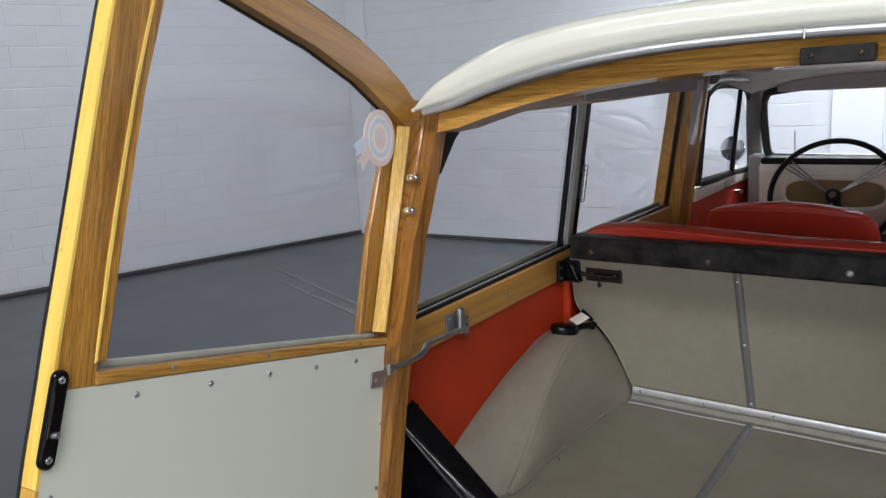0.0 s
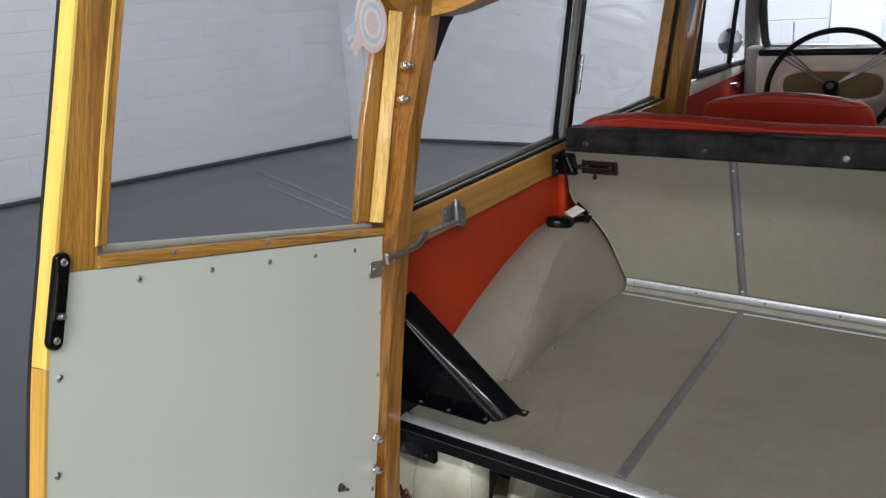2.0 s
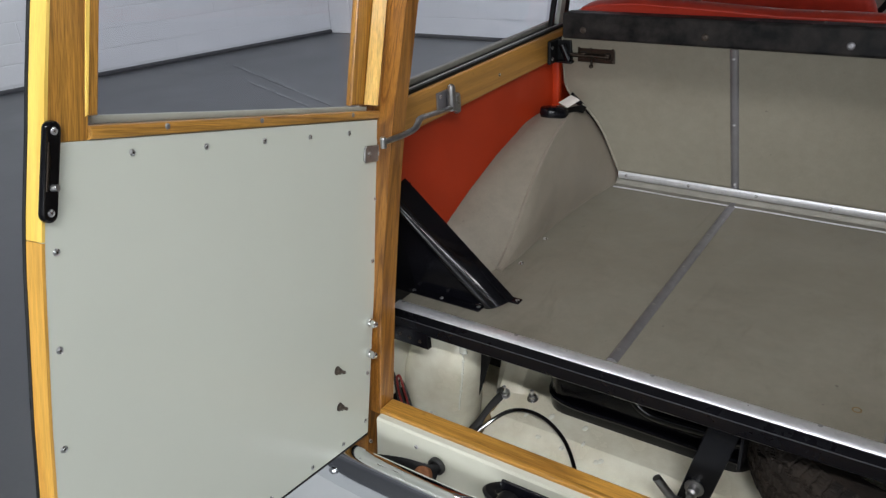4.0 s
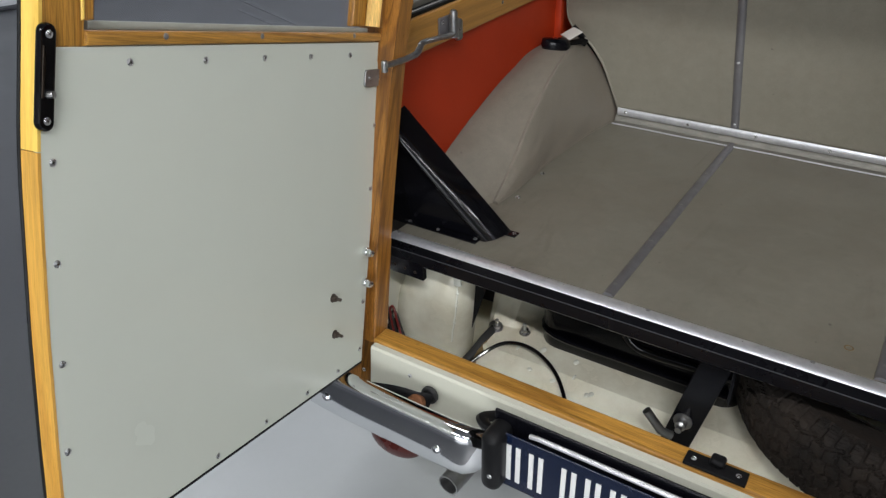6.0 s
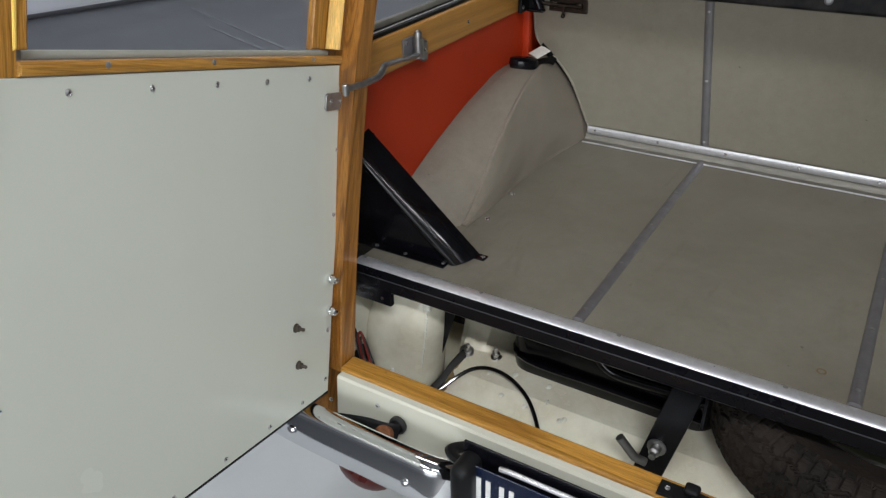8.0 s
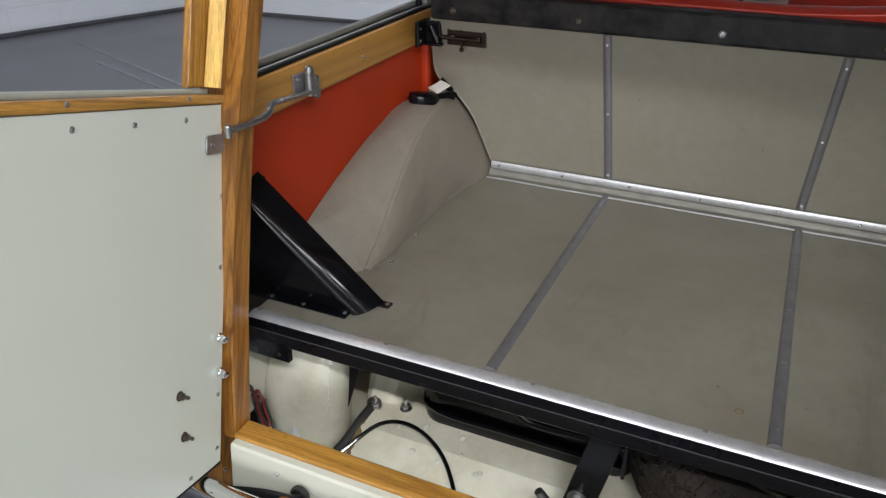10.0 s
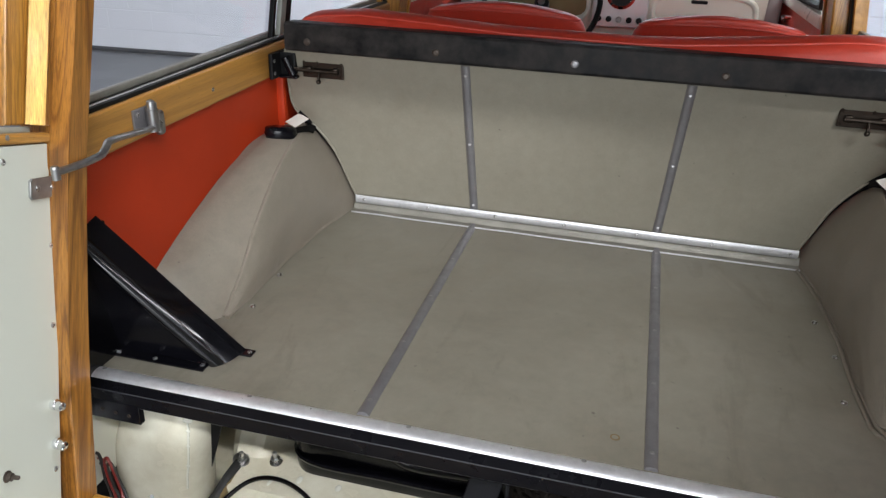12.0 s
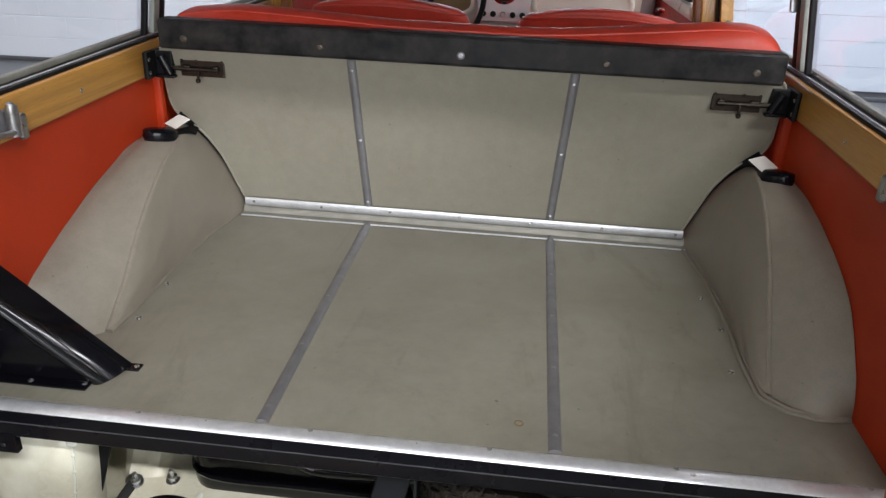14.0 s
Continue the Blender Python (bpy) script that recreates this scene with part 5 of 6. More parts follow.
for k in range(9):
    x, y = -0.43 + 0.21 * random.random(), 0.02 + 0.10 * random.random()
    bm = bmesh.new()
    bmesh.ops.create_uvsphere(bm, u_segments=10, v_segments=6, radius=1, matrix=Matrix.Translation((x, y, well_height(x, y))) @ Matrix.Diagonal((0.003 + 0.003 * random.random(), 0.006 + 0.006 * random.random(), 0.0022, 1)))
    part("paint_run", bm, CREAM_BODY, well, "glossy run of cream paint")
def dirt_at(a, b):
    """Brown dirt along the edge of the well floor, wider here and there."""
    y = 0.005 + 0.095 * a
    wide = 0.010 + 0.009 * noise.noise(Vector((a * 9, 3.1, 0)))
    x = -0.5045 + wide * b
    return (x, y, well_height(x, y) + 0.0012)


part("dirt_streak", sheet(bmesh.new(), dirt_at, 40, 3, 0.0004), STAIN, well, "brown dirt along the edge of the well floor")
strap = thing("ground_strap", pose(-0.498, 0.118, 0.345), "thick black earth cable bolted to the well floor", "cable")
part("lead", tube(bmesh.new(), bezier([(-0.498, 0.112, 0.341), (-0.504, 0.078, 0.332), (-0.516, 0.030, 0.306), (-0.538, -0.04, 0.280), (-0.555, -0.10, 0.272)], 6), 0.0090, 10, 0.6), RUBBER, strap)
part("lug", lathe(bmesh.new(), [(0.015, 0.0), (0.015, 0.004), (0.005, 0.005)], aimed((-0.498, 0.118, 0.341), (0.05, -0.2, 1)), 16), STEEL, strap)
hose = thing("thin_cable", pose(-0.40, 0.03, 0.30), "thin black cable lying in a loop on the well floor", "cable")
part("cable", tube(bmesh.new(), bezier([(-0.535, -0.06, 0.280), (-0.500, 0.01, 0.312), (-0.455, 0.070, 0.342), (-0.392, 0.082, 0.347), (-0.320, 0.052, 0.332), (-0.266, -0.005, 0.296), (-0.243, -0.07, 0.282), (-0.240, -0.130, 0.278)], 8), 0.0042, 10), BLACK_COVER, hose)
for k in range(5):
    wire = thing("wire", pose(-0.60, -0.02, 0.28), "thin loose red wiring beside the wheel housing" if k in (1, 3) else "thin loose black wiring beside the wheel housing", "wire", "loose wires")
    dx, dz = 0.008 * k, 0.010 * (k % 3)
    part("strand", tube(bmesh.new(), bezier([(-0.722 + 0.5 * dx, 0.008, 0.392 - 0.011 * k), (-0.700 + 0.6 * dx, -0.004, 0.398 - dz), (-0.690 + dx, -0.012, 0.360 - dz), (-0.676 + dx, -0.020, 0.330), (-0.648 + dx, -0.050, 0.300), (-0.600 + dx, -0.095, 0.276)], 6), 0.0028, 6), WIRE_RED if k in (1, 3) else RUBBER, wire)

# ---- spare wheel lying in the well ----
spare = thing("spare_wheel", pose(0.285, 0.215, 0.345), "spare wheel with a dusty worn black tyre lying flat", "spare wheel")
WH = pose(0.278, 0.214, 0.425) @ Matrix.Diagonal((1, 1, 1.14, 1))
TYRE_SIDE = [(0.262, -0.061), (0.275, -0.055), (0.283, -0.043), (0.2865, -0.020), (0.2875, 0.0), (0.2865, 0.020), (0.283, 0.043), (0.275, 0.055), (0.262, 0.061), (0.246, 0.063)]


def worn_tread():
    """Tread and shoulders: zigzag ribs between worn grooves, cut across by short sipes."""
    side = [Vector((r, h)) for r, h in TYRE_SIDE]
    runs = [0.0]
    for a, b in zip(side, side[1:]):
        runs.append(runs[-1] + (b - a).length)
    verts, faces, nu, nv = [], [], 560, 72
    for j in range(nv + 1):
        g = runs[-1] * j / nv
        i = min(k for k in range(len(side) - 1) if g <= runs[k + 1] + 1e-9)
        p = side[i].lerp(side[i + 1], (g - runs[i]) / (runs[i + 1] - runs[i]))
        d = side[min(i + 2, len(side) - 1)] - side[max(i - 1, 0)]
        out = Vector((d.y, -d.x)).normalized()
        for k in range(nu):
            turn = k / nu
            zig = 0.0042 * (abs((turn * 40) % 1 * 2 - 1) * 2 - 1)
            rib, deep = 0, 0.0
            for c in (0.024, 0.048, 0.072, 0.096, 0.120):
                off = g - c - zig
                rib += off > 0
                if abs(off) < 0.0027:
                    deep = 0.0072
            if ((turn * 80 + 0.37 * rib + g * 6) % 1) < 0.18:
                deep = max(deep, 0.0042)
            rough = 0.0010 * noise.noise(Vector((turn * 160, g * 260, 0.0)))
            q = p - out * (deep + rough)
            a = 2 * math.pi * turn
            verts.append((q.x * math.cos(a), q.x * math.sin(a), q.y))
    for j in range(nv):
        for k in range(nu):
            faces.append((j * nu + k, j * nu + (k + 1) % nu, (j + 1) * nu + (k + 1) % nu, (j + 1) * nu + k))
    me = bpy.data.meshes.new("tread")
    me.from_pydata(verts, [], faces)
    me.materials.append(TYRE)
    return me


bm = bmesh.new()
lathe(bm, [(0.185, -0.045), (0.205, -0.058), (0.250, -0.060), (0.268, -0.050), (0.276, -0.030), (0.278, 0.0), (0.276, 0.030), (0.268, 0.050), (0.250, 0.061), (0.246, 0.0625), (0.205, 0.060), (0.185, 0.045)], WH, 72, True)
tyre = part("tyre", bm, TYRE, spare)
tagged(part("tread", worn_tread(), None, tyre, m=WH), kind="stuff")
bm = bmesh.new()
lathe(bm, [(0.184, -0.05), (0.176, -0.03), (0.12, -0.012), (0.05, 0.0), (0.05, 0.006), (0.12, -0.004), (0.180, -0.022), (0.184, 0.05)], WH, 40, True)
part("rim", bm, CREAM_BODY, spare, "cream steel rim")

# ---- bumper, plate and pipes behind the car ----
def bumper_line(u):
    pts = [(-0.765, -0.120, 0.381), (-0.752, -0.200, 0.381), (-0.718, -0.246, 0.381), (-0.66, -0.262, 0.381), (-0.48, -0.265, 0.381), (-0.305, -0.265, 0.381)]
    return along(pts, u)


BLADE = [(0.012, 0.0475), (0.007, 0.049), (0.000, 0.0492), (-0.008, 0.047), (-0.0155, 0.042), (-0.0190, 0.034), (-0.0200, 0.026), (-0.0212, 0.0), (-0.0200, -0.034), (-0.0170, -0.044), (-0.008, -0.052), (0.006, -0.056), (0.018, -0.056)]
for s in (-1, 1):
    def blade_at(u, v):
        p = bumper_line(u)
        q = bumper_line(min(1, u + 0.02)) - bumper_line(max(0, u - 0.02))
        out = Vector((q.y, -q.x, 0)).normalized()
        f = v * (len(BLADE) - 1)
        i = min(int(f), len(BLADE) - 2)
        a, b = (BLADE[i][c] + (BLADE[i + 1][c] - BLADE[i][c]) * (f - i) for c in (0, 1))
        tip = max(0.0, (u - 0.93) / 0.07)
        b *= 1 - 0.35 * tip ** 2
        r = p - out * a
        if tip:
            r += Vector((0, 0.03 * tip ** 2, 0))
        return Vector((-s * r.x, r.y, r.z + b))

    bumper = part("bumper", sheet(bmesh.new(), blade_at, 40, 24, 0.003 * s), CHROME, car, "chrome quarter bumper", sharp=50)
    for x, y in ((0.632, -0.2855), (0.384, -0.2865)):
        part("bumper_bolt", lathe(bmesh.new(), [(0.009, 0), (0.009, 0.002), (0.006, 0.005), (0.002, 0.006)], aimed((s * x, y, 0.376), (0, -1, 0)), 16), CHROME, bumper)
    iron = part("bumper_iron", tube(bmesh.new(), bezier([(s * 0.570, -0.243, 0.392), (s * 0.535, -0.240, 0.402), (s * 0.495, -0.234, 0.408), (s * 0.462, -0.226, 0.405), (s * 0.446, -0.214, 0.400)], 5), 0.020, 10, 0.30, up=(0, 1, 0)), BLACK_SATIN, car, "black bumper bracket")
    part("bracket_bolt", lathe(bmesh.new(), [(0.0165, -0.006), (0.0165, 0.005), (0.013, 0.0075), (0.004, 0.008)], aimed((s * 0.459, -0.238, 0.409), (0, -0.8, 0.6)), 16), RUST, iron, "rusty bolt head")
    part("bracket_hole", lathe(bmesh.new(), [(0.017, 0), (0.017, 0.006), (0.013, 0.008), (0.010, 0.002)], aimed((s * 0.450, -0.2045, 0.410), (0, -1, 0.1)), 18), RUBBER, iron, "black rubber grommet")
    bm = bmesh.new()
    bmesh.ops.create_uvsphere(bm, u_segments=20, v_segments=12, radius=1, matrix=Matrix.Translation((s * 0.500, -0.248, 0.312)) @ Matrix.Diagonal((0.058, 0.028, 0.036, 1)))
    part("reflector", bm, LENS, bumper, "dark red lens under the bumper")
pipe = part("exhaust_pipe", lathe(bmesh.new(), [(0.0205, 0), (0.0205, 0.222), (0.0175, 0.222), (0.0165, 0.0)], aimed((-0.356, -0.05, 0.289), (-0.07, -1, -0.03)), 24, True), STEEL, car, "grey steel tailpipe")
backing = part("plate_backing", box(bmesh.new(), (-0.285, -0.262, 0.352), (0.295, -0.256, 0.500), 0.004), BLACK, car, "black number plate backing")
part("backing_arm", tube(bmesh.new(), bezier([(-0.300, -0.215, 0.44), (-0.315, -0.245, 0.452), (-0.300, -0.262, 0.455), (-0.270, -0.262, 0.450)], 5), 0.012, 8, 0.6), BLACK_SATIN, backing)
plate = part("number_plate", box(bmesh.new(), (-0.266, -0.282, 0.366), (0.265, -0.278, 0.479), 0.0015), NAVY, car, "navy blue plate with white characters")
for k in range(10):
    x = -0.250 + 0.0395 * k + (0.016 if k > 1 else 0)
    for e in (0.0, 0.0165):
        part("bar", box(bmesh.new(), (x + e, -0.2838, 0.384), (x + e + 0.0085, -0.2822, 0.460), 0.0006), WHITE, plate)
part("plate_trim", tube(bmesh.new(), [(-0.215, -0.272, 0.484), (-0.20, -0.274, 0.488), (0.21, -0.274, 0.488), (0.225, -0.272, 0.484)], 0.0042, 12), ALU_TRIM, backing)
for s, x in ((-1, -0.268), (1, 0.279)):
    lampb = part("plate_lamp", box(bmesh.new(), (x - 0.018, -0.312, 0.366), (x + 0.018, -0.252, 0.486), 0.0165, segs=5), BLACK_SATIN, car, "black cast plate lamp")
    screw((x + 0.004, -0.312, 0.405), (0, -1, 0), lampb)
keeper = part("door_keeper", box(bmesh.new(), (-0.005, -0.176, 0.4585), (0.088, -0.146, 0.4635), 0.0015), BLACK_SATIN, car, "black steel door keeper plate")
part("keeper_roll", box(bmesh.new(), (0.030, -0.164, 0.463), (0.053, -0.141, 0.475), 0.0055, segs=3), BLACK_SATIN, keeper)
for x in (0.008, 0.075):
    screw((x, -0.161, 0.4635), (0, 0, 1), keeper)

# ---- front of the cabin ----
for s, x in ((-1, -0.29), (1, 0.34)):
    def seat_at(u, v):
        a = 2 * math.pi * u
        w, d = 0.255, 0.065
        c, sn = math.cos(a), math.sin(a)
        rx = w * math.copysign(abs(c) ** 0.45, c)
        ry = d * math.copysign(abs(sn) ** 0.7, sn)
        b = max(0.0, (v - 0.5) / 0.5) * math.pi / 2
        z = 0.50 + 0.84 * min(v, 0.5) + 0.115 * math.sin(b)
        k = max(0.01, math.cos(b)) ** 0.4
        return Vector((x + rx * (0.45 + 0.55 * k), 1.47 + ry * k + 0.12 * (0.8 - v), z - 0.02 * abs(rx / w) ** 2 * v))

    bm = bmesh.new()
    grid = [[bm.verts.new(seat_at(i / 48, j / 20)) for i in range(48)] for j in range(21)]
    for j in range(20):
        for i in range(48):
            bm.faces.new((grid[j][i], grid[j][(i + 1) % 48], grid[j + 1][(i + 1) % 48], grid[j + 1][i]))
    bm.faces.new(grid[0][::-1])
    bm.faces.new(grid[20])
    seat = part("front_seat", bm, RED_SEAT, car, "red leathercloth front seat", sharp=60)
    part("piping", tube(bmesh.new(), [seat_at(0.5 + 0.5 * k / 30, 0.80) + Vector((0, -0.002, 0)) for k in range(31)], 0.004, 8), RED_SEAT, seat)
    part("seat_base", box(bmesh.new(), (x - 0.25, 1.52, 0.36), (x + 0.25, 2.0, 0.53), 0.05, segs=4), RED_SEAT, seat)
HUB = Vector((-0.252, 2.05, 0.971))
wheel_m = aimed(HUB, (0, -0.80, 0.45))
bm = bmesh.new()
tube(bm, [wheel_m @ Vector((0.213 * math.cos(2 * math.pi * k / 48), 0.213 * math.sin(2 * math.pi * k / 48), 0.02)) for k in range(48)], 0.0105, 10, closed=True)
steering = part("steering_wheel", bm, BLACK_SATIN, car, "black steering wheel with wire spokes")
part("hub", lathe(bmesh.new(), [(0.027, -0.02), (0.027, 0.006), (0.022, 0.012), (0.009, 0.014)], wheel_m, 24), BLACK_SATIN, steering)
part("badge", lathe(bmesh.new(), [(0.013, 0.012), (0.013, 0.0155), (0.004, 0.0165)], wheel_m, 20), CHROME, steering, "round chrome badge")
for base in (35, 145, 270):
    for off in (-5, 0, 5):
        a = radians(base + off * 0.3)
        b = radians(base + off)
        part("spoke", tube(bmesh.new(), [wheel_m @ Vector((0.03 * math.cos(a), 0.03 * math.sin(a), 0.004)), wheel_m @ Vector((0.207 * math.cos(b), 0.207 * math.sin(b), 0.018))], 0.0028, 6), ALU_DULL, steering)
part("column", tube(bmesh.new(), [HUB, HUB + Vector((0, 0.40, -0.22))], 0.022, 12), BLACK_SATIN, steering)


def dash_at(u, v):
    x = -0.555 + 1.11 * u
    y, z = (smooth(k, v) for k in ([(0, 2.40), (0.35, 2.26), (0.5, 2.235), (0.65, 2.24), (1, 2.27)], [(0, 1.085), (0.35, 1.075), (0.5, 1.05), (0.65, 1.01), (1, 0.80)]))
    return (x, y, z)


dash = part("dashboard", sheet(bmesh.new(), dash_at, 30, 20, 0.01), DASH, car, "cream painted dashboard", sharp=60)
for s, x in ((-1, -0.275), (1, 0.335)):
    ring = [(x + 0.185 * math.copysign(abs(math.cos(a)) ** 0.55, math.cos(a)), 2.226, 0.955 + 0.062 * math.copysign(abs(math.sin(a)) ** 0.7, math.sin(a))) for a in (2 * math.pi * k / 40 for k in range(40))]
    part("glovebox_rim", tube(bmesh.new(), ring, 0.011, 10, closed=True), DASH, dash)
    part("glovebox_panel", prism(bmesh.new(), [(p[0], p[2]) for p in ring], lambda a, b, d: (a, 2.224 + d, b), 0.008), GOLD if s < 0 else DASH, dash, "olive brown recessed panel" if s < 0 else "cream glovebox lid")
part("crash_pad", box(bmesh.new(), (-0.555, 2.235, 1.060), (0.555, 2.36, 1.094), 0.012), BLACK_SATIN, dash, "black padded dashboard top")
part("lid_pull", box(bmesh.new(), (0.285, 2.215, 0.985), (0.345, 2.232, 0.998), 0.005), BLACK_SATIN, dash)
facia = part("centre_panel", box(bmesh.new(), (-0.072, 2.16, 0.888), (0.132, 2.235, 1.075), 0.006), FACIA, dash, "silver centre panel with knobs and a round dial")
dial = part("speedometer", lathe(bmesh.new(), [(0.055, 0), (0.055, 0.008), (0.046, 0.010), (0.045, 0.004), (0.005, 0.004)], aimed((0.03, 2.16, 1.01), (0, -1, 0)), 32), CHROME, facia)
part("dial_face", lathe(bmesh.new(), [(0.044, 0.0045), (0.044, 0.006), (0.004, 0.0062)], aimed((0.03, 2.16, 1.01), (0, -1, 0)), 32), BLACK_SATIN, dial, "dark dial face")
for k in range(5):
    part("knob", lathe(bmesh.new(), [(0.011, 0), (0.011, 0.010), (0.008, 0.014)], aimed((-0.045 + 0.0375 * k, 2.16, 0.918), (0, -1, 0)), 16), BLACK_SATIN if k != 2 else STEEL, facia)
part("parcel_shelf", box(bmesh.new(), (-0.60, 2.10, 0.74), (0.60, 2.28, 0.80), 0.02), BLACK_SATIN, car, "black parcel shelf edge")


def arc_pts(s):
    return [(s * 0.525, 2.335, 1.085), (s * 0.550, 2.33, 1.12), (s * 0.566, 2.32, 1.28), (s * 0.553, 2.30, 1.335), (s * 0.51, 2.29, 1.357), (s * 0.25, 2.285, 1.378), (0, 2.283, 1.383)]


frame_line = bezier(arc_pts(-1), 6) + bezier(arc_pts(1), 6)[::-1][1:] + [Vector((0, 2.345, 1.078))]
screen_rim = part("windscreen_seal", tube(bmesh.new(), frame_line, 0.016, 10, closed=True), RUBBER, car, "black rubber windscreen seal")
bm = bmesh.new()
bm.faces.new([bm.verts.new(p) for p in frame_line])
bmesh.ops.solidify(bm, geom=bm.faces[:], thickness=0.004)
screen = part("windscreen", bm, GLASS, car, "clear windscreen")
screen.visible_shadow = False
part("screen_lining", box(bmesh.new(), (-0.50, 2.235, 1.352), (0.50, 2.268, 1.45), 0.010, segs=3), LINING, car, "grey lining board over the windscreen")
part("scuttle", box(bmesh.new(), (-0.60, 2.36, 0.80), (0.60, 2.62, 1.07), 0.04, segs=4), CREAM_BODY, car)
for s in (-1, 1):
    part("post_foot", box(bmesh.new(), (s * 0.557, 2.27, 0.74), (s * 0.612, 2.36, 1.10), 0.012, segs=3), LINING, car, "grey painted post foot")
    part("wiper", tube(bmesh.new(), [(s * 0.30, 2.40, 1.075), (s * 0.12, 2.385, 1.092), (s * -0.06, 2.375, 1.10)], 0.005, 8), CHROME, car, "chrome wiper arm")
    a_post = part("windscreen_post", tube(bmesh.new(), bezier([(s * 0.618, 2.44, 0.86), (s * 0.615, 2.40, 1.05), (s * 0.608, 2.345, 1.22), (s * 0.592, 2.28, 1.36), (s * 0.56, 2.20, 1.415), (s * 0.565, 1.9, 1.43), (s * 0.575, 1.62, 1.43)], 6), 0.034, 14, 0.8), POST_GREY, car, "grey painted windscreen post")
    rim = [(s * 0.635, 1.655, 1.055), (s * 0.628, 1.70, 1.32), (s * 0.622, 1.74, 1.375), (s * 0.615, 1.85, 1.395), (s * 0.612, 2.10, 1.385), (s * 0.612, 2.22, 1.36), (s * 0.616, 2.30, 1.28), (s * 0.624, 2.37, 1.12), (s * 0.630, 2.38, 1.035), (s * 0.634, 2.0, 1.045)]
    rim = [(x, y + 0.03, z) for x, y, z in rim]
    line = bezier(rim + rim[:1], 5)[:-1]
    door_f = part("front_door", box(bmesh.new(), (s * 0.648, 1.60, 0.33), (s * 0.70, 2.42, 1.035), 0.012), CREAM_BODY, car, "cream front door")
    part("door_seal", tube(bmesh.new(), line, 0.015, 8, closed=True), RUBBER, door_f, "black window seal")
    bm = bmesh.new()
    bm.faces.new([bm.verts.new(p) for p in line])
    bmesh.ops.solidify(bm, geom=bm.faces[:], thickness=0.004)
    g = part("door_window", bm, GLASS, door_f, "clear front door window")
    g.visible_shadow = False
    part("vent_bar", tube(bmesh.new(), [(s * 0.628, 2.085, 1.035), (s * 0.612, 2.145, 1.385)], 0.009, 8), BLACK_SATIN, door_f)
    part("door_sill", box(bmesh.new(), (s * 0.618, 1.62, 0.995), (s * 0.648, 2.42, 1.038), 0.01), DASH, door_f, "cream window sill")
    part("door_card", box(bmesh.new(), (s * 0.632, 1.62, 0.45), (s * 0.6475, 2.42, 0.994), 0.004), RED_SEAT, door_f, "red door trim")
    part("door_handle", tube(bmesh.new(), [(s * 0.632, 2.16, 0.965), (s * 0.605, 2.16, 0.965), (s * 0.600, 2.10, 0.960)], 0.008, 10), CHROME, door_f, "chrome door handle")
    # door mirror on a short arm
mirror = part("door_mirror", lathe(bmesh.new(), [(0.004, 0.028), (0.035, 0.024), (0.052, 0.010), (0.056, 0.0), (0.052, -0.002), (0.004, -0.003)], aimed((-0.735, 2.50, 1.105), (0.15, 1, 0)), 28), CHROME, car, "round chrome door mirror")
part("mirror_arm", tube(bmesh.new(), [(-0.735, 2.51, 1.075), (-0.72, 2.50, 1.02), (-0.69, 2.46, 0.98)], 0.006, 8), CHROME, mirror)
aerial = part("aerial", tube(bmesh.new(), [(-0.52, 2.72, 1.04), (-0.524, 2.73, 1.165)], 0.003, 6), STEEL, car, "thin radio aerial")
# bonnet, wings and wheels that carry the car
def bonnet_at(u, v):
    x = -0.52 + 1.04 * u
    y = 2.55 + 1.0 * v
    z = 1.045 - 0.10 * v - 0.18 * max(0, v - 0.6) ** 2 * 4 - 0.22 * abs(x / 0.52) ** 3
    return (x, y, z)


part("bonnet", sheet(bmesh.new(), bonnet_at, 24, 16, 0.01), CREAM_BODY, car, "cream painted bonnet", sharp=60)
part("floor_pan", box(bmesh.new(), (-0.66, 0.45, 0.25), (0.66, 2.9, 0.33), 0.02), BLACK_SATIN, car, "black underside")
part("nose", box(bmesh.new(), (-0.55, 2.60, 0.35), (0.55, 3.52, 0.78), 0.10, segs=5), CREAM_BODY, car)
for s in (-1, 1):
    part("front_wing", box(bmesh.new(), (s * 0.48, 2.42, 0.42), (s * 0.755, 3.45, 0.86), 0.11, segs=6), CREAM_BODY, car, "cream painted front wing")
    part("rear_wing", box(bmesh.new(), (s * 0.70, 0.12, 0.40), (s * 0.765, 1.0, 0.78), 0.03, segs=4), CREAM_BODY, car, "cream painted rear wing")
    for y in (0.56, 2.78):
        wm = aimed((s * 0.66, y, 0.286), (s, 0, 0))
        w = part("wheel", lathe(bmesh.new(), [(0.18, -0.055), (0.24, -0.068), (0.275, -0.05), (0.286, 0.0), (0.275, 0.05), (0.24, 0.068), (0.18, 0.055)], wm, 48, True), TYRE, car, "black tyre on a cream steel wheel")
        part("rim", lathe(bmesh.new(), [(0.182, -0.02), (0.182, 0.05), (0.15, 0.035), (0.06, 0.045), (0.03, 0.05)], wm, 32), CREAM_BODY, w)
part("rear_axle", tube(bmesh.new(), [(-0.62, 0.56, 0.286), (0.62, 0.56, 0.286)], 0.035, 12), BLACK_SATIN, car)

# ---- wall blocks ----
BW, BD, GAP = 0.41, 0.0016, 0.005


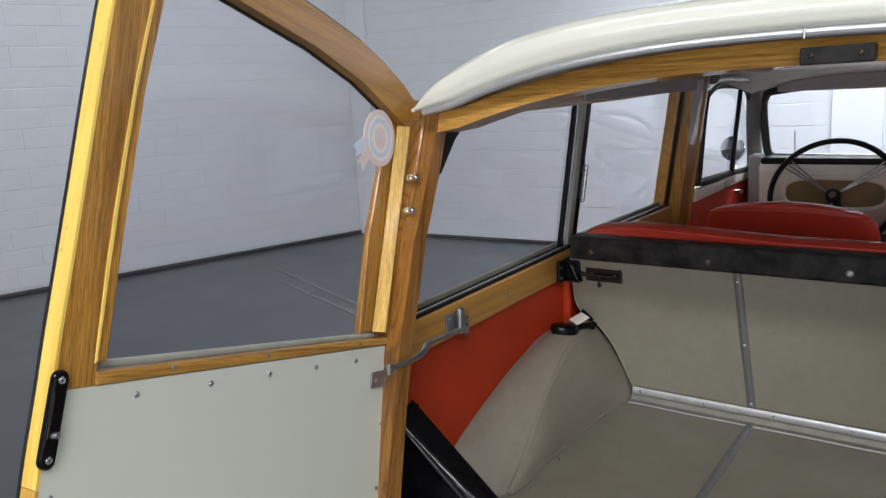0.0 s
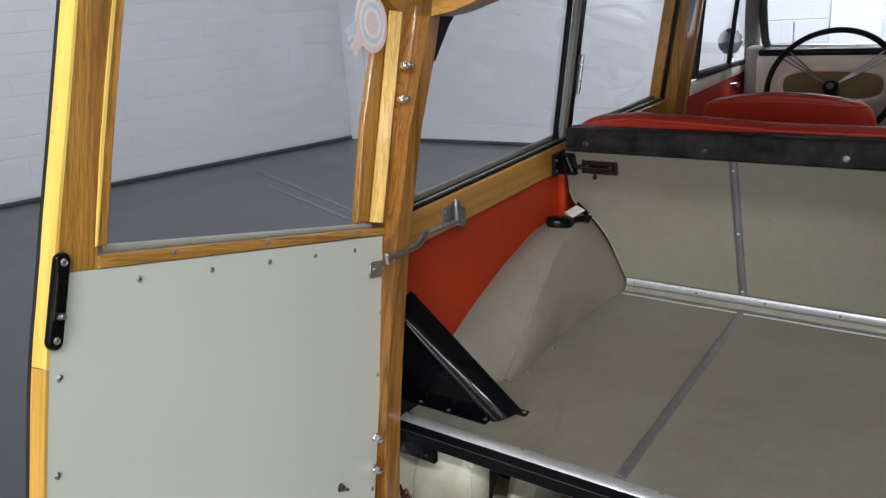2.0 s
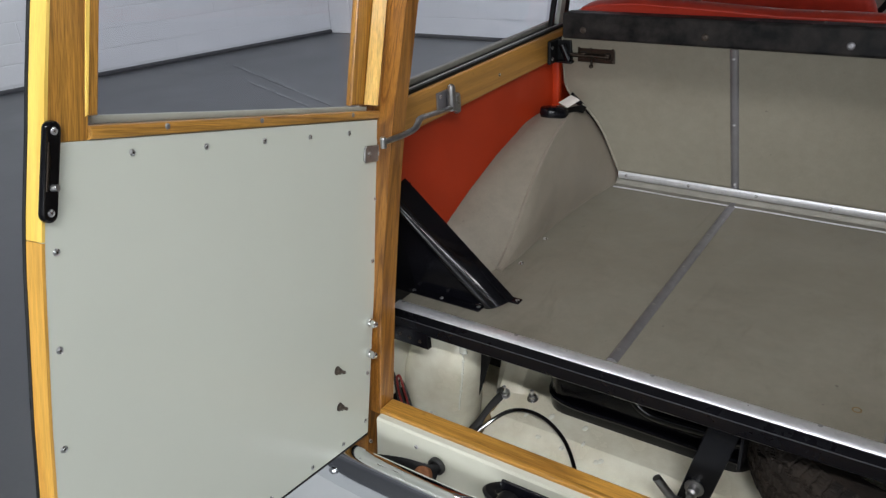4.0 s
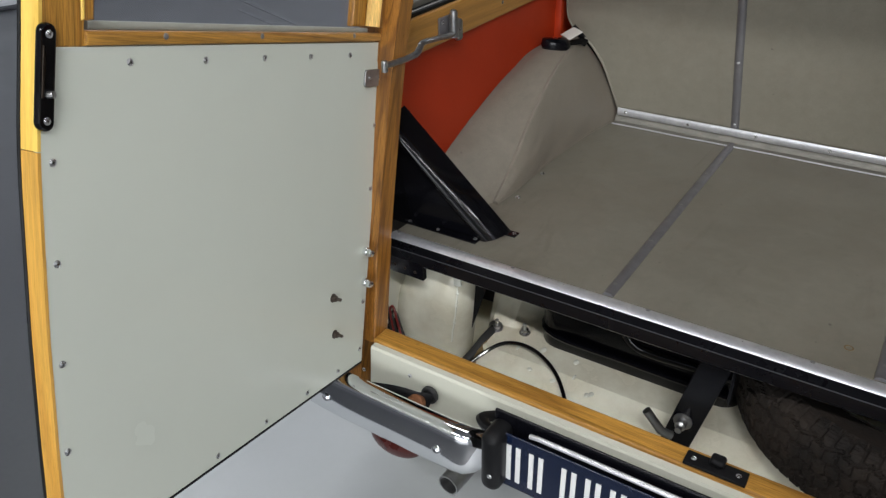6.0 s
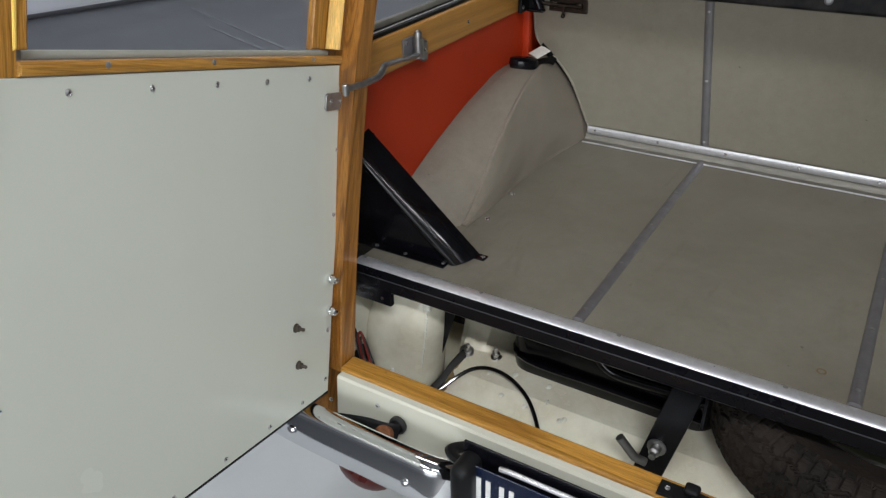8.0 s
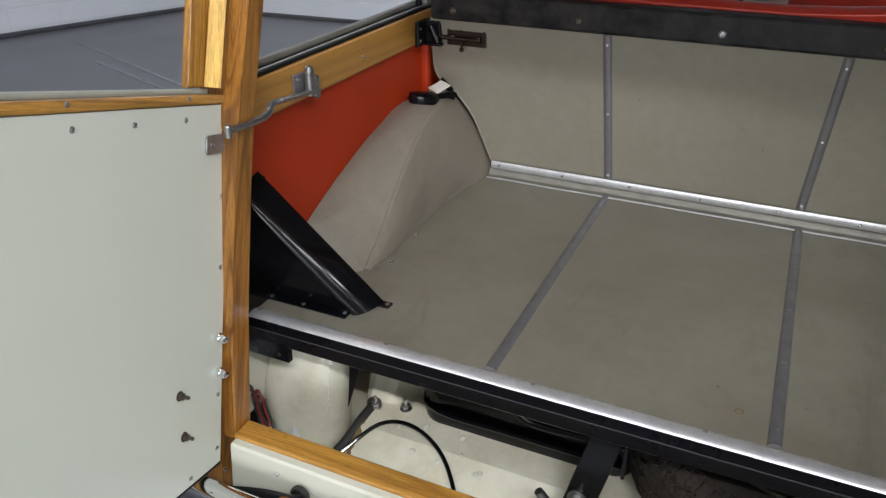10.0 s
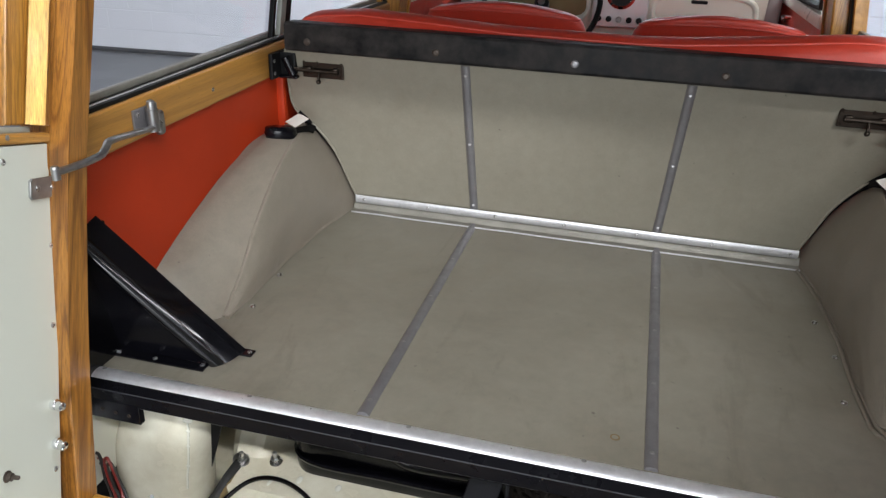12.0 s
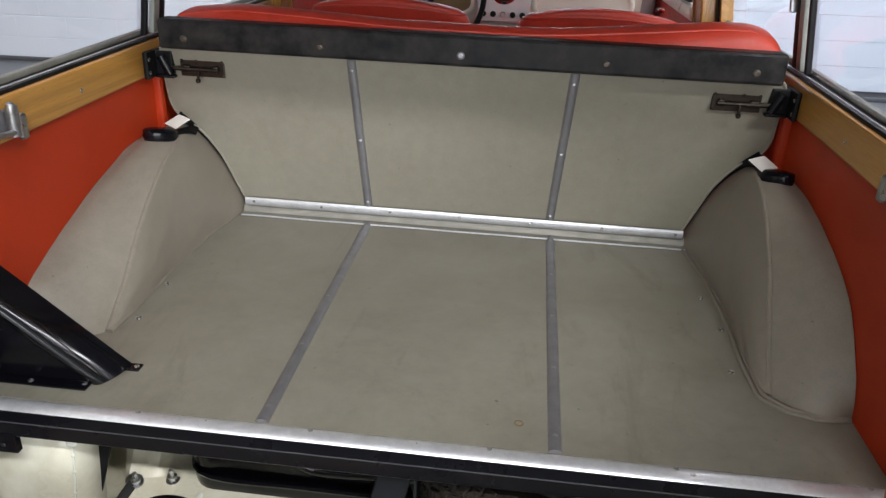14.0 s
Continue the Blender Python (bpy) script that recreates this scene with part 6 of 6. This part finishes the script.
def block_mesh(w, high):
    bm = bmesh.new()
    a = [bm.verts.new((x, 0.0, z)) for x, z in ((0.0004, GAP / 2), (w - 0.0004, GAP / 2), (w - 0.0004, high - GAP / 2), (0.0004, high - GAP / 2))]
    b = [bm.verts.new((x, -BD, z)) for x, z in ((0.0022, GAP), (w - 0.0022, GAP), (w - 0.0022, high - GAP), (0.0022, high - GAP))]
    bm.faces.new(b)
    for j in range(4):
        bm.faces.new((a[j], a[(j + 1) % 4], b[(j + 1) % 4], b[j]))
    return bm




shutter = tagged(part("shutter_frame", box(bmesh.new(), (6.55, -0.004, 0.0), (10.15, -0.0006, 2.95), 0), SKIRT, wall_front, "grey shutter opening", FRONT))
SLAT = meshed("slat", box(bmesh.new(), (0, -0.0105, 0.0015), (3.45, -0.0045, 0.1885), 0.0012), SHUTTER)


def lay_blocks(wall, m, start, end, near_a, near_b, near_top, high, first, skips=()):
    BH, one = high, meshed("block", block_mesh(BW, high), WALL)
    rest_v, rest_f = [], []
    row = 0
    z = first
    while z + BH < CEILING:
        x = start - (BW / 2 if row % 2 else 0.0)
        while x < end - 0.03:
            jig = 0.0012 * random.uniform(-1, 1)
            x0, x1 = max(x, start), min(x + BW, end)
            if any(a < x1 and x0 < b and z < c for a, b, c in skips):
                pass
            elif x1 - x0 > BW - 0.01 and near_a <= x and x + BW <= near_b and z < near_top:
                part("block", one, None, wall, m=m @ Matrix.Translation((x, jig, z)))
            elif x1 - x0 > 0.03:
                k, g, h = len(rest_v), GAP / 2, GAP
                rest_v += [(px, py + jig, pz + z) for px, py, pz in ((x0 + g, 0, g), (x1 - g, 0, g), (x1 - g, 0, BH - g), (x0 + g, 0, BH - g), (x0 + h, -BD, h), (x1 - h, -BD, h), (x1 - h, -BD, BH - h), (x0 + h, -BD, BH - h))]
                rest_f += [(k + 4, k + 5, k + 6, k + 7)] + [(k + j, k + (j + 1) % 4, k + 4 + (j + 1) % 4, k + 4 + j) for j in range(4)]
            x += BW
        z += BH
        row += 1
    me = bpy.data.meshes.new("blocks")
    me.from_pydata(rest_v, [], rest_f)
    me.materials.append(WALL)
    tagged(part("blocks", me, None, wall, m=m), kind="stuff")


lay_blocks(wall_left, LEFT, 12.99 - 31 * BW, 12.99, 7.2, 12.99, 2.9, 0.1585, 0.055)
lay_blocks(wall_front, FRONT, 0.255, 4.468, 0.2, 4.5, 2.6, 0.168, 0.023)
lay_blocks(wall_front, FRONT, 4.805, 13.4, 4.8, 9.0, 2.6, 0.168, 0.023, [(6.5, 10.2, 2.9)])
for k in range(15):
    part("slat", SLAT, None, shutter, m=FRONT @ Matrix.Translation((6.62, 0, 0.08 + 0.19 * k)))
